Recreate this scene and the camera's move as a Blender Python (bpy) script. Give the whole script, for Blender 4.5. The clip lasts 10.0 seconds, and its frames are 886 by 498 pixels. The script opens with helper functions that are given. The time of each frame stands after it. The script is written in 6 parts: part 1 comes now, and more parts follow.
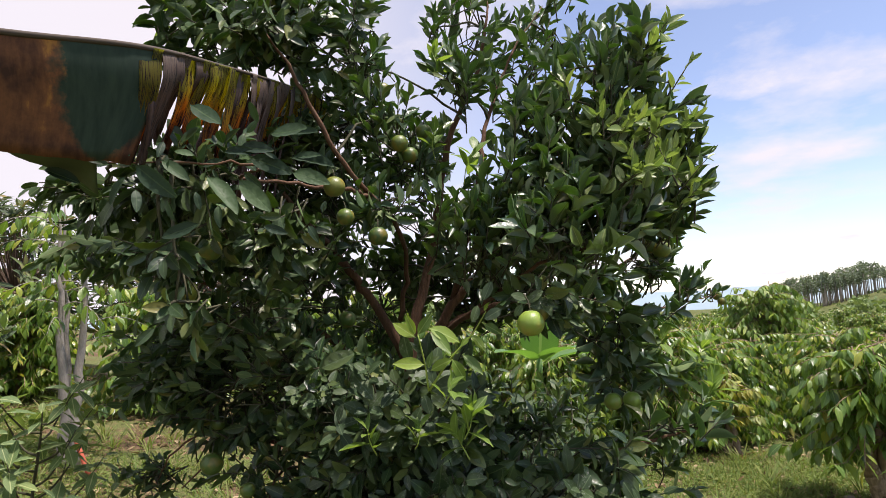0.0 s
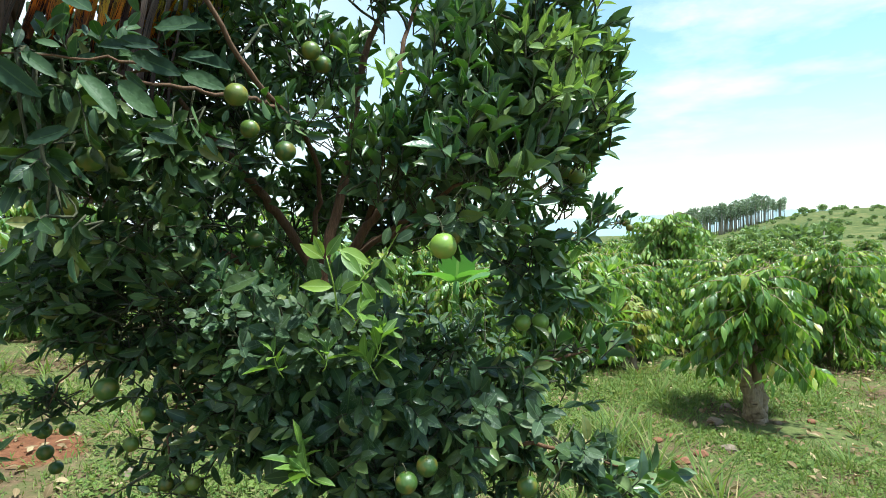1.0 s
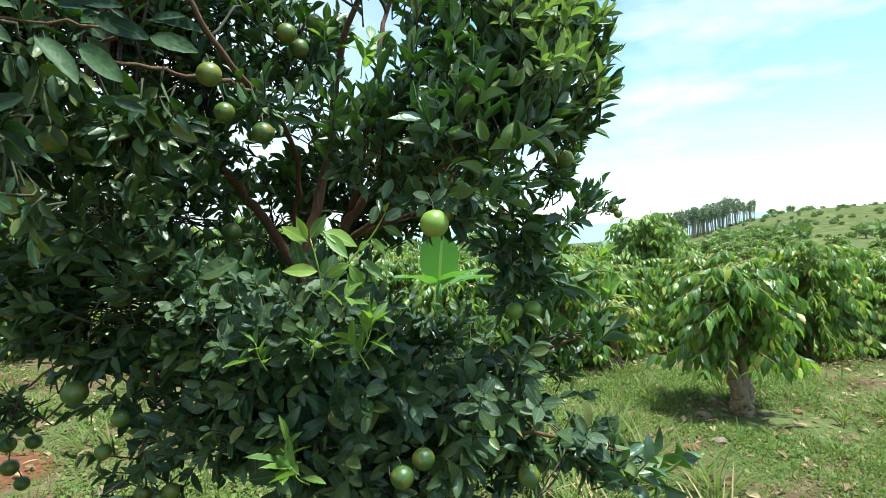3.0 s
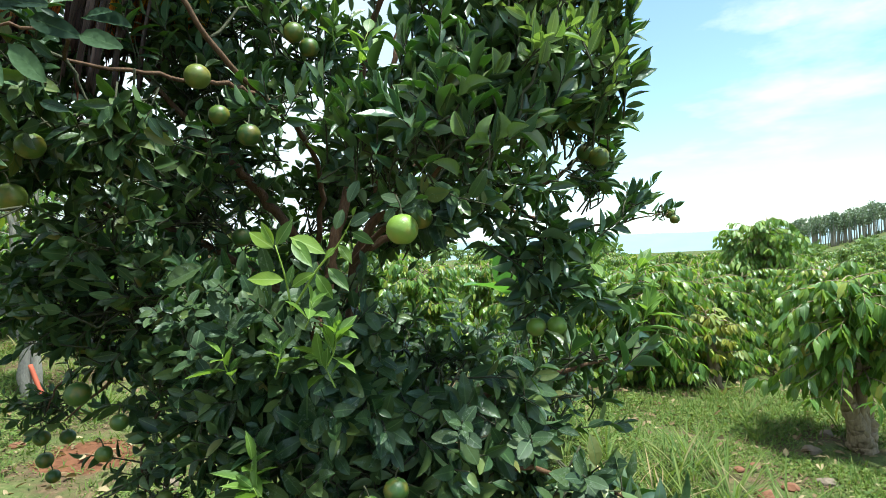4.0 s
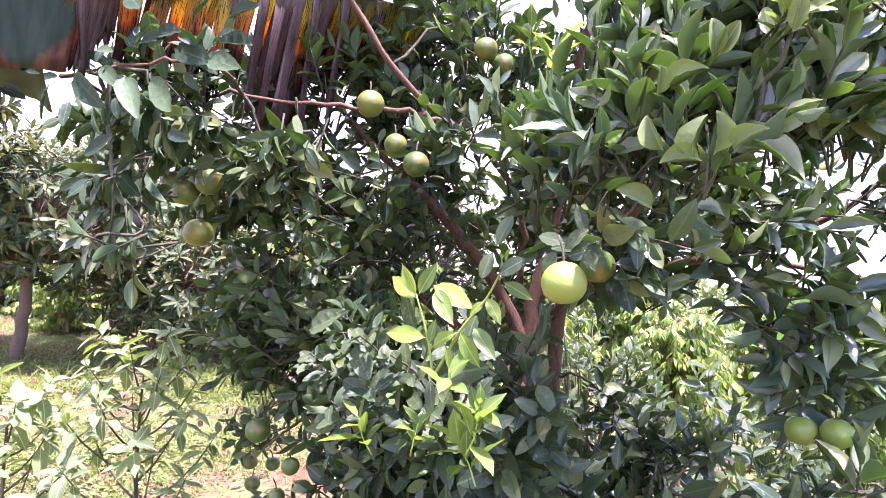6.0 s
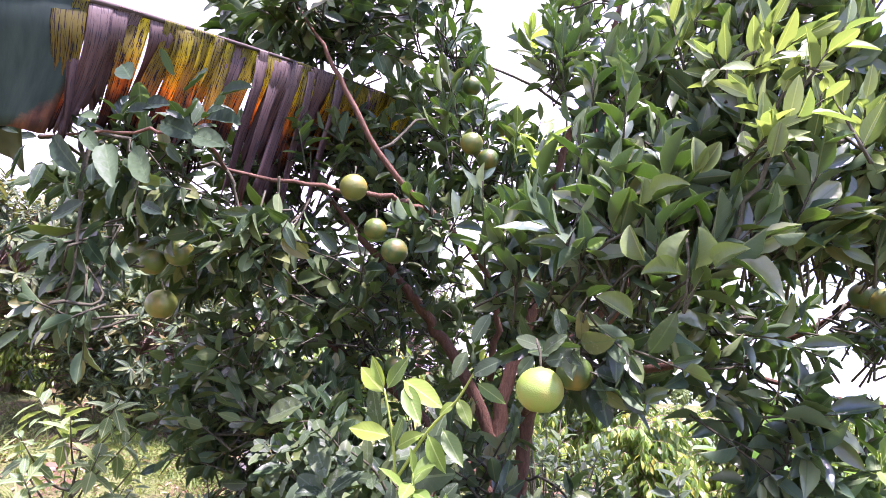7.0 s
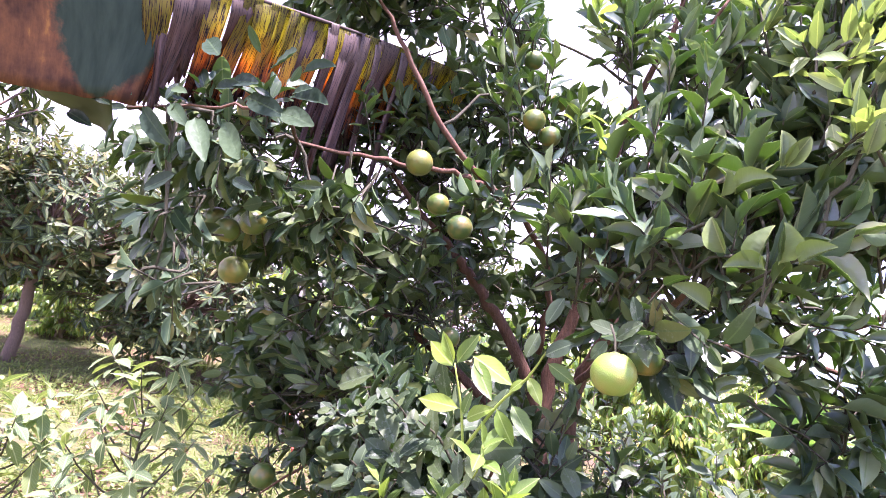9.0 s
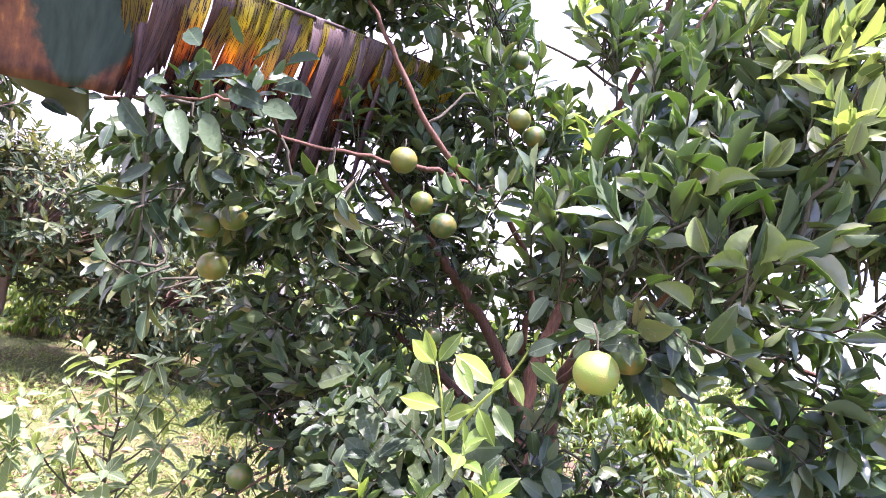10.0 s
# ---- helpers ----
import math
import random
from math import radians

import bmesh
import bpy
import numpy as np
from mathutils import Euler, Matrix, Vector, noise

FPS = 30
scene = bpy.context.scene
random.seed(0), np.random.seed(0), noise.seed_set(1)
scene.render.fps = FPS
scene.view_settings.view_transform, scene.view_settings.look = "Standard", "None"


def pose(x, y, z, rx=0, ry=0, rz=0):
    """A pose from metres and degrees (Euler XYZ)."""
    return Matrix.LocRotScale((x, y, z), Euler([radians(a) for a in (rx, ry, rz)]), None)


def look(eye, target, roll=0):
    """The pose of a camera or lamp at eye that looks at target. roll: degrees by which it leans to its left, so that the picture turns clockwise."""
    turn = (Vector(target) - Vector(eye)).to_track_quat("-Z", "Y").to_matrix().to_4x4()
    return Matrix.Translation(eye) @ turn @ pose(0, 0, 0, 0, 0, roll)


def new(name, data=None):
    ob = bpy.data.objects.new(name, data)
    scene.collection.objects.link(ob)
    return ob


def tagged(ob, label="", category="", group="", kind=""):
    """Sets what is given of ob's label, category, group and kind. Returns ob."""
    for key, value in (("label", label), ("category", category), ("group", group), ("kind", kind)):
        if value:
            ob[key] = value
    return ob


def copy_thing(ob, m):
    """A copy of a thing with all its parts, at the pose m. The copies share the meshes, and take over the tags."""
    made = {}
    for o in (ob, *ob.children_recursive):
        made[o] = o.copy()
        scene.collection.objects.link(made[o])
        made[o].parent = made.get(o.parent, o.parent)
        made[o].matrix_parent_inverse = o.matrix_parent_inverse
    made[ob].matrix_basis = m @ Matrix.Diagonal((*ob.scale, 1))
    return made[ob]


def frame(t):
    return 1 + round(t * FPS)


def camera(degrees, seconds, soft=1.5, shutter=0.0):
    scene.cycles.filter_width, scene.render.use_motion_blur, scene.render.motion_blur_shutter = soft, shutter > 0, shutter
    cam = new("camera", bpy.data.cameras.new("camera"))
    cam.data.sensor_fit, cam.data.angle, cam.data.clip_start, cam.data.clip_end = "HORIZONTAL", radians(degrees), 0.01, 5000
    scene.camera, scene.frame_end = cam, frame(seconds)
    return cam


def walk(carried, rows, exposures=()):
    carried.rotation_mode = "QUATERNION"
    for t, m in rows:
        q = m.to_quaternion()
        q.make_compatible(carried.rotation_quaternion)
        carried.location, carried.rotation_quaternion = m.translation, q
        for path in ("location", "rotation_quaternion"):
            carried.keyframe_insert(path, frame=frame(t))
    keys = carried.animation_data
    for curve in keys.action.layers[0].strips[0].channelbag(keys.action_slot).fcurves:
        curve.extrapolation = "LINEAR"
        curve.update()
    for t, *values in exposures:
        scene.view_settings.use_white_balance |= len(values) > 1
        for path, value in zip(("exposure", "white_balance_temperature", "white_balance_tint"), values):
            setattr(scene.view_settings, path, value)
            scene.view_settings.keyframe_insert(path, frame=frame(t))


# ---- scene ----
cam = camera(74.42, 10.0, 0.5)
PATH = [
    (0.0, (0.000, 0.000, 1.750), (-0.247, 1.975, 1.947), -3.00),
    (0.5, (0.017, 0.036, 1.756), (-0.052, 2.035, 1.733), -2.08),
    (1.0, (0.023, 0.063, 1.746), (0.029, 2.061, 1.668), -1.92),
    (1.5, (0.033, 0.053, 1.730), (0.038, 2.052, 1.664), -2.12),
    (2.0, (-0.005, 0.062, 1.720), (-0.030, 2.062, 1.684), -1.74),
    (2.5, (-0.042, 0.132, 1.709), (0.049, 2.130, 1.670), -4.17),
    (3.0, (-0.016, 0.144, 1.656), (0.067, 2.142, 1.613), -3.57),
    (3.2, (0.035, 0.174, 1.648), (0.021, 2.173, 1.614), -4.14),
    (4.3, (0.361, 0.426, 1.632), (0.031, 2.398, 1.663), -1.80),
    (4.5, (0.363, 0.512, 1.609), (0.070, 2.489, 1.676), 0.84),
    (5.0, (0.419, 0.725, 1.618), (-0.177, 2.633, 1.694), -2.80),
    (5.2, (0.401, 0.748, 1.628), (-0.454, 2.552, 1.744), -3.28),
    (5.5, (0.426, 0.775, 1.680), (-0.654, 2.454, 1.800), -2.78),
    (6.0, (0.400, 0.742, 1.676), (-0.696, 2.409, 1.823), -0.01),
    (6.2, (0.379, 0.738, 1.709), (-0.696, 2.405, 1.961), 1.04),
    (7.3, (0.380, 0.763, 1.698), (-0.570, 2.473, 2.116), 4.81),
    (7.5, (0.382, 0.749, 1.690), (-0.523, 2.491, 2.073), 4.88),
    (8.0, (0.359, 0.711, 1.706), (-0.601, 2.433, 2.042), 2.88),
    (8.5, (0.334, 0.698, 1.701), (-0.708, 2.374, 2.025), 5.62),
    (9.0, (0.322, 0.683, 1.723), (-0.773, 2.331, 2.016), 6.31),
    (9.5, (0.315, 0.675, 1.714), (-0.763, 2.334, 2.013), 6.84),
    (10.0, (0.316, 0.695, 1.715), (-0.731, 2.371, 2.022), 6.80),
]
EXPOSURES = [
    (0.0, 1.06, 6650, 22), (0.6, 1.46, 5800, -6), (3.2, 1.46, 5800, -6), (4.3, 1.48, 5950, -5), (5.0, 1.52, 6100, -4), (5.3, 1.76, 6300, 26), (5.6, 2.76, 5950, 56),
    (6.2, 3.0, 5850, 59), (7.3, 2.62, 5800, 61), (8.0, 2.76, 5750, 61), (8.6, 2.9, 5800, 61), (10.0, 2.96, 5850, 60),
]
walk(cam, [(t, look(eye, aim, roll)) for t, eye, aim, roll in PATH], EXPOSURES)

# ---- light: a hazy sun almost overhead, and a sky with broken white cloud ----
SUN_EL, SUN_AZ = radians(71), radians(108)          # azimuth from +y towards +x
sun_dir = Vector((math.sin(SUN_AZ) * math.cos(SUN_EL), math.cos(SUN_AZ) * math.cos(SUN_EL), math.sin(SUN_EL)))
sun = new("sun", bpy.data.lights.new("sun", "SUN"))
sun.data.energy, sun.data.angle, sun.data.color = 3.9, radians(5.0), (1.0, 0.95, 0.87)
sun.matrix_world = look(sun_dir * 50, (0, 0, 0))

world = bpy.data.worlds.new("sky")
scene.world = world
world.use_nodes = True
wn, wl = world.node_tree.nodes, world.node_tree.links
wn.clear()
w_out = wn.new("ShaderNodeOutputWorld")
sky = wn.new("ShaderNodeTexSky")
sky.sky_type, sky.sun_disc = "NISHITA", False
sky.sun_elevation, sky.sun_rotation = SUN_EL, SUN_AZ
sky.air_density, sky.dust_density, sky.altitude = 1.0, 0.35, 1100
bg_sky = wn.new("ShaderNodeBackground")
bg_sky.inputs["Strength"].default_value = 0.104
wl.new(sky.outputs[0], bg_sky.inputs["Color"])
bg_cloud = wn.new("ShaderNodeBackground")
bg_cloud.inputs["Color"].default_value = (0.96, 0.97, 1.0, 1)
bg_cloud.inputs["Strength"].default_value = 0.46
w_co = wn.new("ShaderNodeTexCoord")
w_sep = wn.new("ShaderNodeSeparateXYZ")
wl.new(w_co.outputs["Generated"], w_sep.inputs[0])


def w_math(op, a, b):
    node = wn.new("ShaderNodeMath")
    node.operation = op
    for i, v in enumerate((a, b)):
        if isinstance(v, (int, float)):
            node.inputs[i].default_value = v
        else:
            wl.new(v, node.inputs[i])
    return node.outputs[0]


# cloud sheets lie on a flat layer: directions are divided by their height
w_h = w_math("ADD", w_math("MAXIMUM", w_sep.outputs["Z"], 0.0), 0.16)
w_comb = wn.new("ShaderNodeCombineXYZ")
w_comb_x, w_comb_y = w_math("DIVIDE", w_sep.outputs["X"], w_h), w_math("DIVIDE", w_sep.outputs["Y"], w_h)
wl.new(w_comb_x, w_comb.inputs[0])
wl.new(w_comb_y, w_comb.inputs[1])
w_noise = wn.new("ShaderNodeTexNoise")
w_noise.inputs["Scale"].default_value, w_noise.inputs["Detail"].default_value, w_noise.inputs["Roughness"].default_value = 1.25, 8, 0.55
wl.new(w_comb.outputs[0], w_noise.inputs["Vector"])
w_ramp = wn.new("ShaderNodeValToRGB")
w_ramp.color_ramp.elements[0].position, w_ramp.color_ramp.elements[1].position = 0.50, 0.70
wl.new(w_noise.outputs["Fac"], w_ramp.inputs[0])
w_low = wn.new("ShaderNodeMapRange")               # haze closes the cloud towards the horizon
for i, v in ((1, 0.02), (2, 0.22), (3, 0.06), (4, 0.0)):
    w_low.inputs[i].default_value = v
wl.new(w_sep.outputs["Z"], w_low.inputs[0])
w_side = wn.new("ShaderNodeMapRange")              # the cloud thickens on the sun's side
for i, v in ((1, -0.5), (2, 0.1), (3, 1.0), (4, 0.0)):
    w_side.inputs[i].default_value = v
wl.new(w_sep.outputs["X"], w_side.inputs[0])
w_fray = wn.new("ShaderNodeTexNoise")              # frayed edges of the single clouds
w_fray.inputs["Scale"].default_value, w_fray.inputs["Detail"].default_value, w_fray.inputs["Roughness"].default_value = 3.2, 7, 0.62
wl.new(w_comb.outputs[0], w_fray.inputs["Vector"])


def cloud(x, y, wide, deep, thick):
    """One drifting cloud on the layer, its middle at x, y."""
    dx = w_math("DIVIDE", w_math("SUBTRACT", w_comb_x, x), wide)
    dy = w_math("DIVIDE", w_math("SUBTRACT", w_math("ADD", w_comb_y, w_math("MULTIPLY", w_comb_x, 0.22)), y), deep)
    body = w_math("SUBTRACT", 1.0, w_math("ADD", w_math("MULTIPLY", dx, dx), w_math("MULTIPLY", dy, dy)))
    puff = w_math("ADD", body, w_math("MULTIPLY", w_math("SUBTRACT", w_fray.outputs["Fac"], 0.5), 3.6))
    return w_math("MULTIPLY", w_math("MINIMUM", w_math("MAXIMUM", w_math("MULTIPLY", puff, 0.8), 0.0), 1.0), thick)


w_cover = w_math("MAXIMUM", cloud(1.0, 2.05, 0.5, 0.17, 0.8), w_math("MAXIMUM", cloud(1.6, 3.25, 0.8, 0.28, 0.4), cloud(0.5, 1.53, 0.3, 0.13, 0.6)))
w_fac = w_math("MINIMUM", w_math("ADD", w_math("ADD", w_math("MAXIMUM", w_math("ADD", w_ramp.outputs[0], 0.12), w_cover), w_low.outputs[0]), w_side.outputs[0]), 0.95)
w_mix = wn.new("ShaderNodeMixShader")
wl.new(w_fac, w_mix.inputs[0])
wl.new(bg_sky.outputs[0], w_mix.inputs[1])
wl.new(bg_cloud.outputs[0], w_mix.inputs[2])
wl.new(w_mix.outputs[0], w_out.inputs["Surface"])

# ---- materials ----


class Nodes:
    """Short hand for a node material."""

    def __init__(self, name):
        self.mat = bpy.data.materials.new(name)
        self.mat.use_nodes = True
        self.n, self.l = self.mat.node_tree.nodes, self.mat.node_tree.links
        self.bsdf = self.n["Principled BSDF"]
        self.out = self.n["Material Output"]

    def put(self, value, socket):
        if isinstance(value, bpy.types.NodeSocket):
            self.l.new(value, socket)
        elif isinstance(value, tuple) and len(value) == 3 and socket.type == "RGBA":
            socket.default_value = (*value, 1)
        else:
            socket.default_value = value

    def math(self, op, a, b=0.0, c=0.0):
        node = self.n.new("ShaderNodeMath")
        node.operation = op
        for i, v in enumerate((a, b, c)):
            self.put(v, node.inputs[i])
        return node.outputs[0]

    def noise(self, scale, detail=4, rough=0.55, vector=None):
        node = self.n.new("ShaderNodeTexNoise")
        for key, v in (("Scale", scale), ("Detail", detail), ("Roughness", rough)):
            node.inputs[key].default_value = v
        if vector is None:
            vector = self.coords("Object")
        self.l.new(vector, node.inputs["Vector"])
        return node.outputs["Fac"]

    def coords(self, which):
        return self.n.new("ShaderNodeTexCoord").outputs[which]

    def place(self):
        return self.n.new("ShaderNodeNewGeometry").outputs["Position"]

    def ramp(self, fac, stops):
        node = self.n.new("ShaderNodeValToRGB")
        e = node.color_ramp.elements
        while len(e) < len(stops):
            e.new(0.5)
        for el, (p, c) in zip(e, stops):
            el.position, el.color = p, (*c, 1) if isinstance(c, tuple) else (c, c, c, 1)
        self.l.new(fac, node.inputs[0])
        return node.outputs[0]

    def mix(self, fac, a, b, mode="MIX"):
        node = self.n.new("ShaderNodeMix")
        node.data_type, node.blend_type = "RGBA", mode
        for v, s in ((fac, node.inputs[0]), (a, node.inputs[6]), (b, node.inputs[7])):
            self.put(v, s)
        return node.outputs[2]

    def bump(self, height, strength=0.3, distance=0.002):
        node = self.n.new("ShaderNodeBump")
        node.inputs["Strength"].default_value, node.inputs["Distance"].default_value = strength, distance
        self.l.new(height, node.inputs["Height"])
        self.l.new(node.outputs[0], self.bsdf.inputs["Normal"])
        return node.outputs[0]

    def set(self, **values):
        for key, v in values.items():
            self.put(v, self.bsdf.inputs[key.replace("_", " ")])
        return self


def random_socket(m, single):
    if single:
        return m.n.new("ShaderNodeObjectInfo").outputs["Random"]
    return m.n.new("ShaderNodeNewGeometry").outputs["Random Per Island"]


def leaf_material(name, stops, rough=0.4, glow=(0.2, 0.42, 0.03), through_fac=0.3, veins=9.0, single=False, stain=0.0, rib=(0.16, 0.27, 0.07), spec=0.5, relief=1.0, buckle=0.6):
    """A leaf: hue by leaf, pale midrib and side veins along the UV map, gloss, and light that passes through the blade."""
    m = Nodes(name)
    uv = m.n.new("ShaderNodeSeparateXYZ")
    m.l.new(m.coords("UV"), uv.inputs[0])
    u = m.math("ABSOLUTE", m.math("SUBTRACT", uv.outputs[0], 0.5))
    ridge = m.math("LESS_THAN", u, 0.035)
    wave = m.math("SINE", m.math("MULTIPLY", m.math("SUBTRACT", uv.outputs[1], m.math("MULTIPLY", u, 0.55)), veins * 6.283))
    vein = m.math("MULTIPLY", m.math("GREATER_THAN", wave, 0.86), 0.28 * relief)
    rnd = random_socket(m, single)
    base = m.ramp(rnd, stops)
    mottled = m.mix(m.math("MULTIPLY", m.noise(26, 3, vector=m.place()), 0.55), base, m.mix(1.0, base, (0.55, 0.62, 0.5), "MULTIPLY"))
    colour = m.mix(m.math("MAXIMUM", m.math("MULTIPLY", ridge, 0.75), vein), mottled, rib)
    if stain:
        spots = m.ramp(m.noise(85, 5, 0.7, vector=m.place()), [(0.55, 0.0), (0.68, 1.0)])
        patch = m.ramp(m.noise(7, 2, vector=m.place()), [(0.45, 0.0), (0.62, 1.0)])
        colour = m.mix(m.math("MULTIPLY", m.math("MULTIPLY", spots, patch), stain), colour, (0.30, 0.34, 0.29))
    m.set(Base_Color=colour, Roughness=m.math("ADD", rough, m.math("MULTIPLY", m.noise(40, 2, vector=m.place()), 0.16)))
    m.bsdf.inputs["Specular IOR Level"].default_value = spec
    swell = m.math("MULTIPLY", m.noise(34, 2, 0.5, vector=m.place()), 5.0 * buckle)
    m.bump(m.math("ADD", m.math("SUBTRACT", m.math("MULTIPLY", wave, 0.24 * relief), m.math("MULTIPLY", ridge, 1.0)), swell), 0.45, 0.002)
    tr = m.n.new("ShaderNodeBsdfTranslucent")
    m.put(m.mix(0.55, m.mix(1.0, colour, (2.6, 2.6, 1.0), "MULTIPLY"), glow), tr.inputs["Color"])
    mixer = m.n.new("ShaderNodeMixShader")
    mixer.inputs[0].default_value = through_fac
    m.l.new(m.bsdf.outputs[0], mixer.inputs[1])
    m.l.new(tr.outputs[0], mixer.inputs[2])
    m.l.new(mixer.outputs[0], m.out.inputs["Surface"])
    return m.mat


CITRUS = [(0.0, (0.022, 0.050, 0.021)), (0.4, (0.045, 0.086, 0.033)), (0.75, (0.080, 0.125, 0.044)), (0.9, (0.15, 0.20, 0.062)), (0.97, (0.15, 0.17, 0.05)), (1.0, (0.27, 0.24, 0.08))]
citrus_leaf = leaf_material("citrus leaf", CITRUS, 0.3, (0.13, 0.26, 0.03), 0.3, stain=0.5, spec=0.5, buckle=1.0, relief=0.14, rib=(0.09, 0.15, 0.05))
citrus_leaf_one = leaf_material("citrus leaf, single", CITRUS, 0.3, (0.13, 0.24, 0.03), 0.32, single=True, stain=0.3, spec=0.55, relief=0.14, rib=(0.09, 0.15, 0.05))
# lighter, greyer copy of CITRUS: sunlight and sky sheen are in its base colour
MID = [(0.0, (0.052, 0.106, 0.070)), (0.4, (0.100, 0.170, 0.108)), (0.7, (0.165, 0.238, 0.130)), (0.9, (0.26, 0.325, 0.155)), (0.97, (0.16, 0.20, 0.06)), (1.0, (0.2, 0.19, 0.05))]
citrus_lit = leaf_material("citrus leaf, lit upper boughs", MID, 0.24, (0.20, 0.37, 0.08), 0.42, stain=0.2, spec=0.95, buckle=1.0, relief=0.14, rib=(0.14, 0.22, 0.07))
# brightest copy: sun on the shoot tips is put into the yellow-green
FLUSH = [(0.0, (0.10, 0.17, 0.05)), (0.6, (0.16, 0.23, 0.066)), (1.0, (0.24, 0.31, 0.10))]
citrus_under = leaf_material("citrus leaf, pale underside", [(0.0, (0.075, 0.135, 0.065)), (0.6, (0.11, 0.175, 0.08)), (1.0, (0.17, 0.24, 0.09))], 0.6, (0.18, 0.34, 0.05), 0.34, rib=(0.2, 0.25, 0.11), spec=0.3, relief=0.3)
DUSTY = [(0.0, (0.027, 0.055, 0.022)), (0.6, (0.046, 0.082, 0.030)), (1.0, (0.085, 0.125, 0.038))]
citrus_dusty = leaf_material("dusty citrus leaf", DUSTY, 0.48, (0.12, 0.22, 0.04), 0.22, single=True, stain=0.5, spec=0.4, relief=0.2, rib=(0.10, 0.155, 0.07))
citrus_flush = leaf_material("citrus leaf, sunlight in the colour", FLUSH, 0.36, (0.20, 0.34, 0.06), 0.24, stain=0.0, rib=(0.32, 0.4, 0.13), relief=0.2)
young_leaf = leaf_material("young citrus leaf", [(0.0, (0.13, 0.24, 0.03)), (1.0, (0.24, 0.34, 0.04))], 0.45, (0.36, 0.48, 0.05), 0.35, single=True, rib=(0.34, 0.45, 0.13), relief=0.3)
coffee_leaf = leaf_material("coffee leaf", [(0.0, (0.036, 0.085, 0.020)), (0.4, (0.085, 0.16, 0.032)), (0.75, (0.18, 0.26, 0.045)), (0.95, (0.32, 0.34, 0.055)), (1.0, (0.34, 0.25, 0.06))], 0.24, (0.28, 0.46, 0.04), 0.34, 8.0)
coffee_leaf_one = leaf_material("coffee leaf, single", [(0.0, (0.036, 0.085, 0.020)), (0.4, (0.085, 0.16, 0.032)), (0.75, (0.18, 0.26, 0.045)), (0.95, (0.32, 0.34, 0.055)), (1.0, (0.34, 0.25, 0.06))], 0.24, (0.28, 0.46, 0.04), 0.34, 8.0, single=True)
# citrus leaf again, darkened to stand for shade on the bushes beyond the tree
shaded_bush_leaf = leaf_material("shaded citrus bush leaf", [(0.0, (0.022, 0.045, 0.020)), (0.6, (0.038, 0.070, 0.028)), (1.0, (0.075, 0.11, 0.04))], 0.5, (0.12, 0.2, 0.03), 0.2, relief=0.2, spec=0.35, rib=(0.1, 0.16, 0.06))
coffee_yellow = leaf_material("yellowing coffee leaf", [(0.0, (0.13, 0.18, 0.03)), (0.6, (0.22, 0.24, 0.035)), (1.0, (0.38, 0.33, 0.04))], 0.45, (0.5, 0.45, 0.05), 0.25, 8.0)
coffee_fresh = leaf_material("fresh coffee leaf", [(0.0, (0.07, 0.14, 0.026)), (0.6, (0.13, 0.22, 0.036)), (1.0, (0.28, 0.34, 0.055))], 0.36, (0.26, 0.42, 0.04), 0.25, 8.0)
mango_leaf = leaf_material("mango leaf", [(0.0, (0.020, 0.036, 0.024)), (0.5, (0.040, 0.064, 0.028)), (0.8, (0.085, 0.105, 0.036)), (0.95, (0.17, 0.15, 0.055)), (1.0, (0.24, 0.15, 0.07))], 0.5, (0.16, 0.2, 0.04), 0.15, 12.0, spec=0.3)
sapling_leaf_one = leaf_material("sapling leaf, single", [(0.0, (0.056, 0.11, 0.040)), (0.6, (0.10, 0.165, 0.054)), (1.0, (0.165, 0.225, 0.07))], 0.6, (0.26, 0.38, 0.06), 0.24, 10.0, rib=(0.4, 0.45, 0.2), single=True)
grass_leaf = leaf_material("grass and clover", [(0.0, (0.058, 0.096, 0.022)), (0.45, (0.112, 0.158, 0.034)), (0.78, (0.17, 0.20, 0.050)), (0.94, (0.20, 0.18, 0.08)), (1.0, (0.28, 0.22, 0.12))], 0.6, (0.28, 0.38, 0.07), 0.25, 4.0, spec=0.25)
dry_leaf = leaf_material("dry fallen leaf", [(0.0, (0.10, 0.06, 0.035)), (0.5, (0.22, 0.15, 0.085)), (1.0, (0.40, 0.31, 0.19))], 0.8, (0.3, 0.2, 0.08), 0.12, 6.0, spec=0.2, rib=(0.3, 0.22, 0.13))
banana_green = leaf_material("banana leaf", [(0.0, (0.06, 0.15, 0.035)), (1.0, (0.10, 0.20, 0.045))], 0.45, (0.2, 0.48, 0.05), 0.28, 26.0, rib=(0.22, 0.3, 0.12), relief=0.5)


def bark_material(name, dark, light, scale=28.0):
    m = Nodes(name)
    mp = m.n.new("ShaderNodeMapping")
    mp.inputs["Scale"].default_value = (1, 1, 0.25)
    m.l.new(m.place(), mp.inputs[0])
    fine = m.noise(scale * 4, 6, 0.65, mp.outputs[0])
    broad = m.noise(scale * 0.5, 4, 0.6, m.place())
    colour = m.mix(broad, m.ramp(fine, [(0.3, dark), (0.7, light)]), tuple(0.5 * (a + b) for a, b in zip(dark, light)))
    m.set(Base_Color=colour, Roughness=0.85)
    m.bump(m.math("ADD", fine, broad), 0.9, 0.008)
    return m.mat


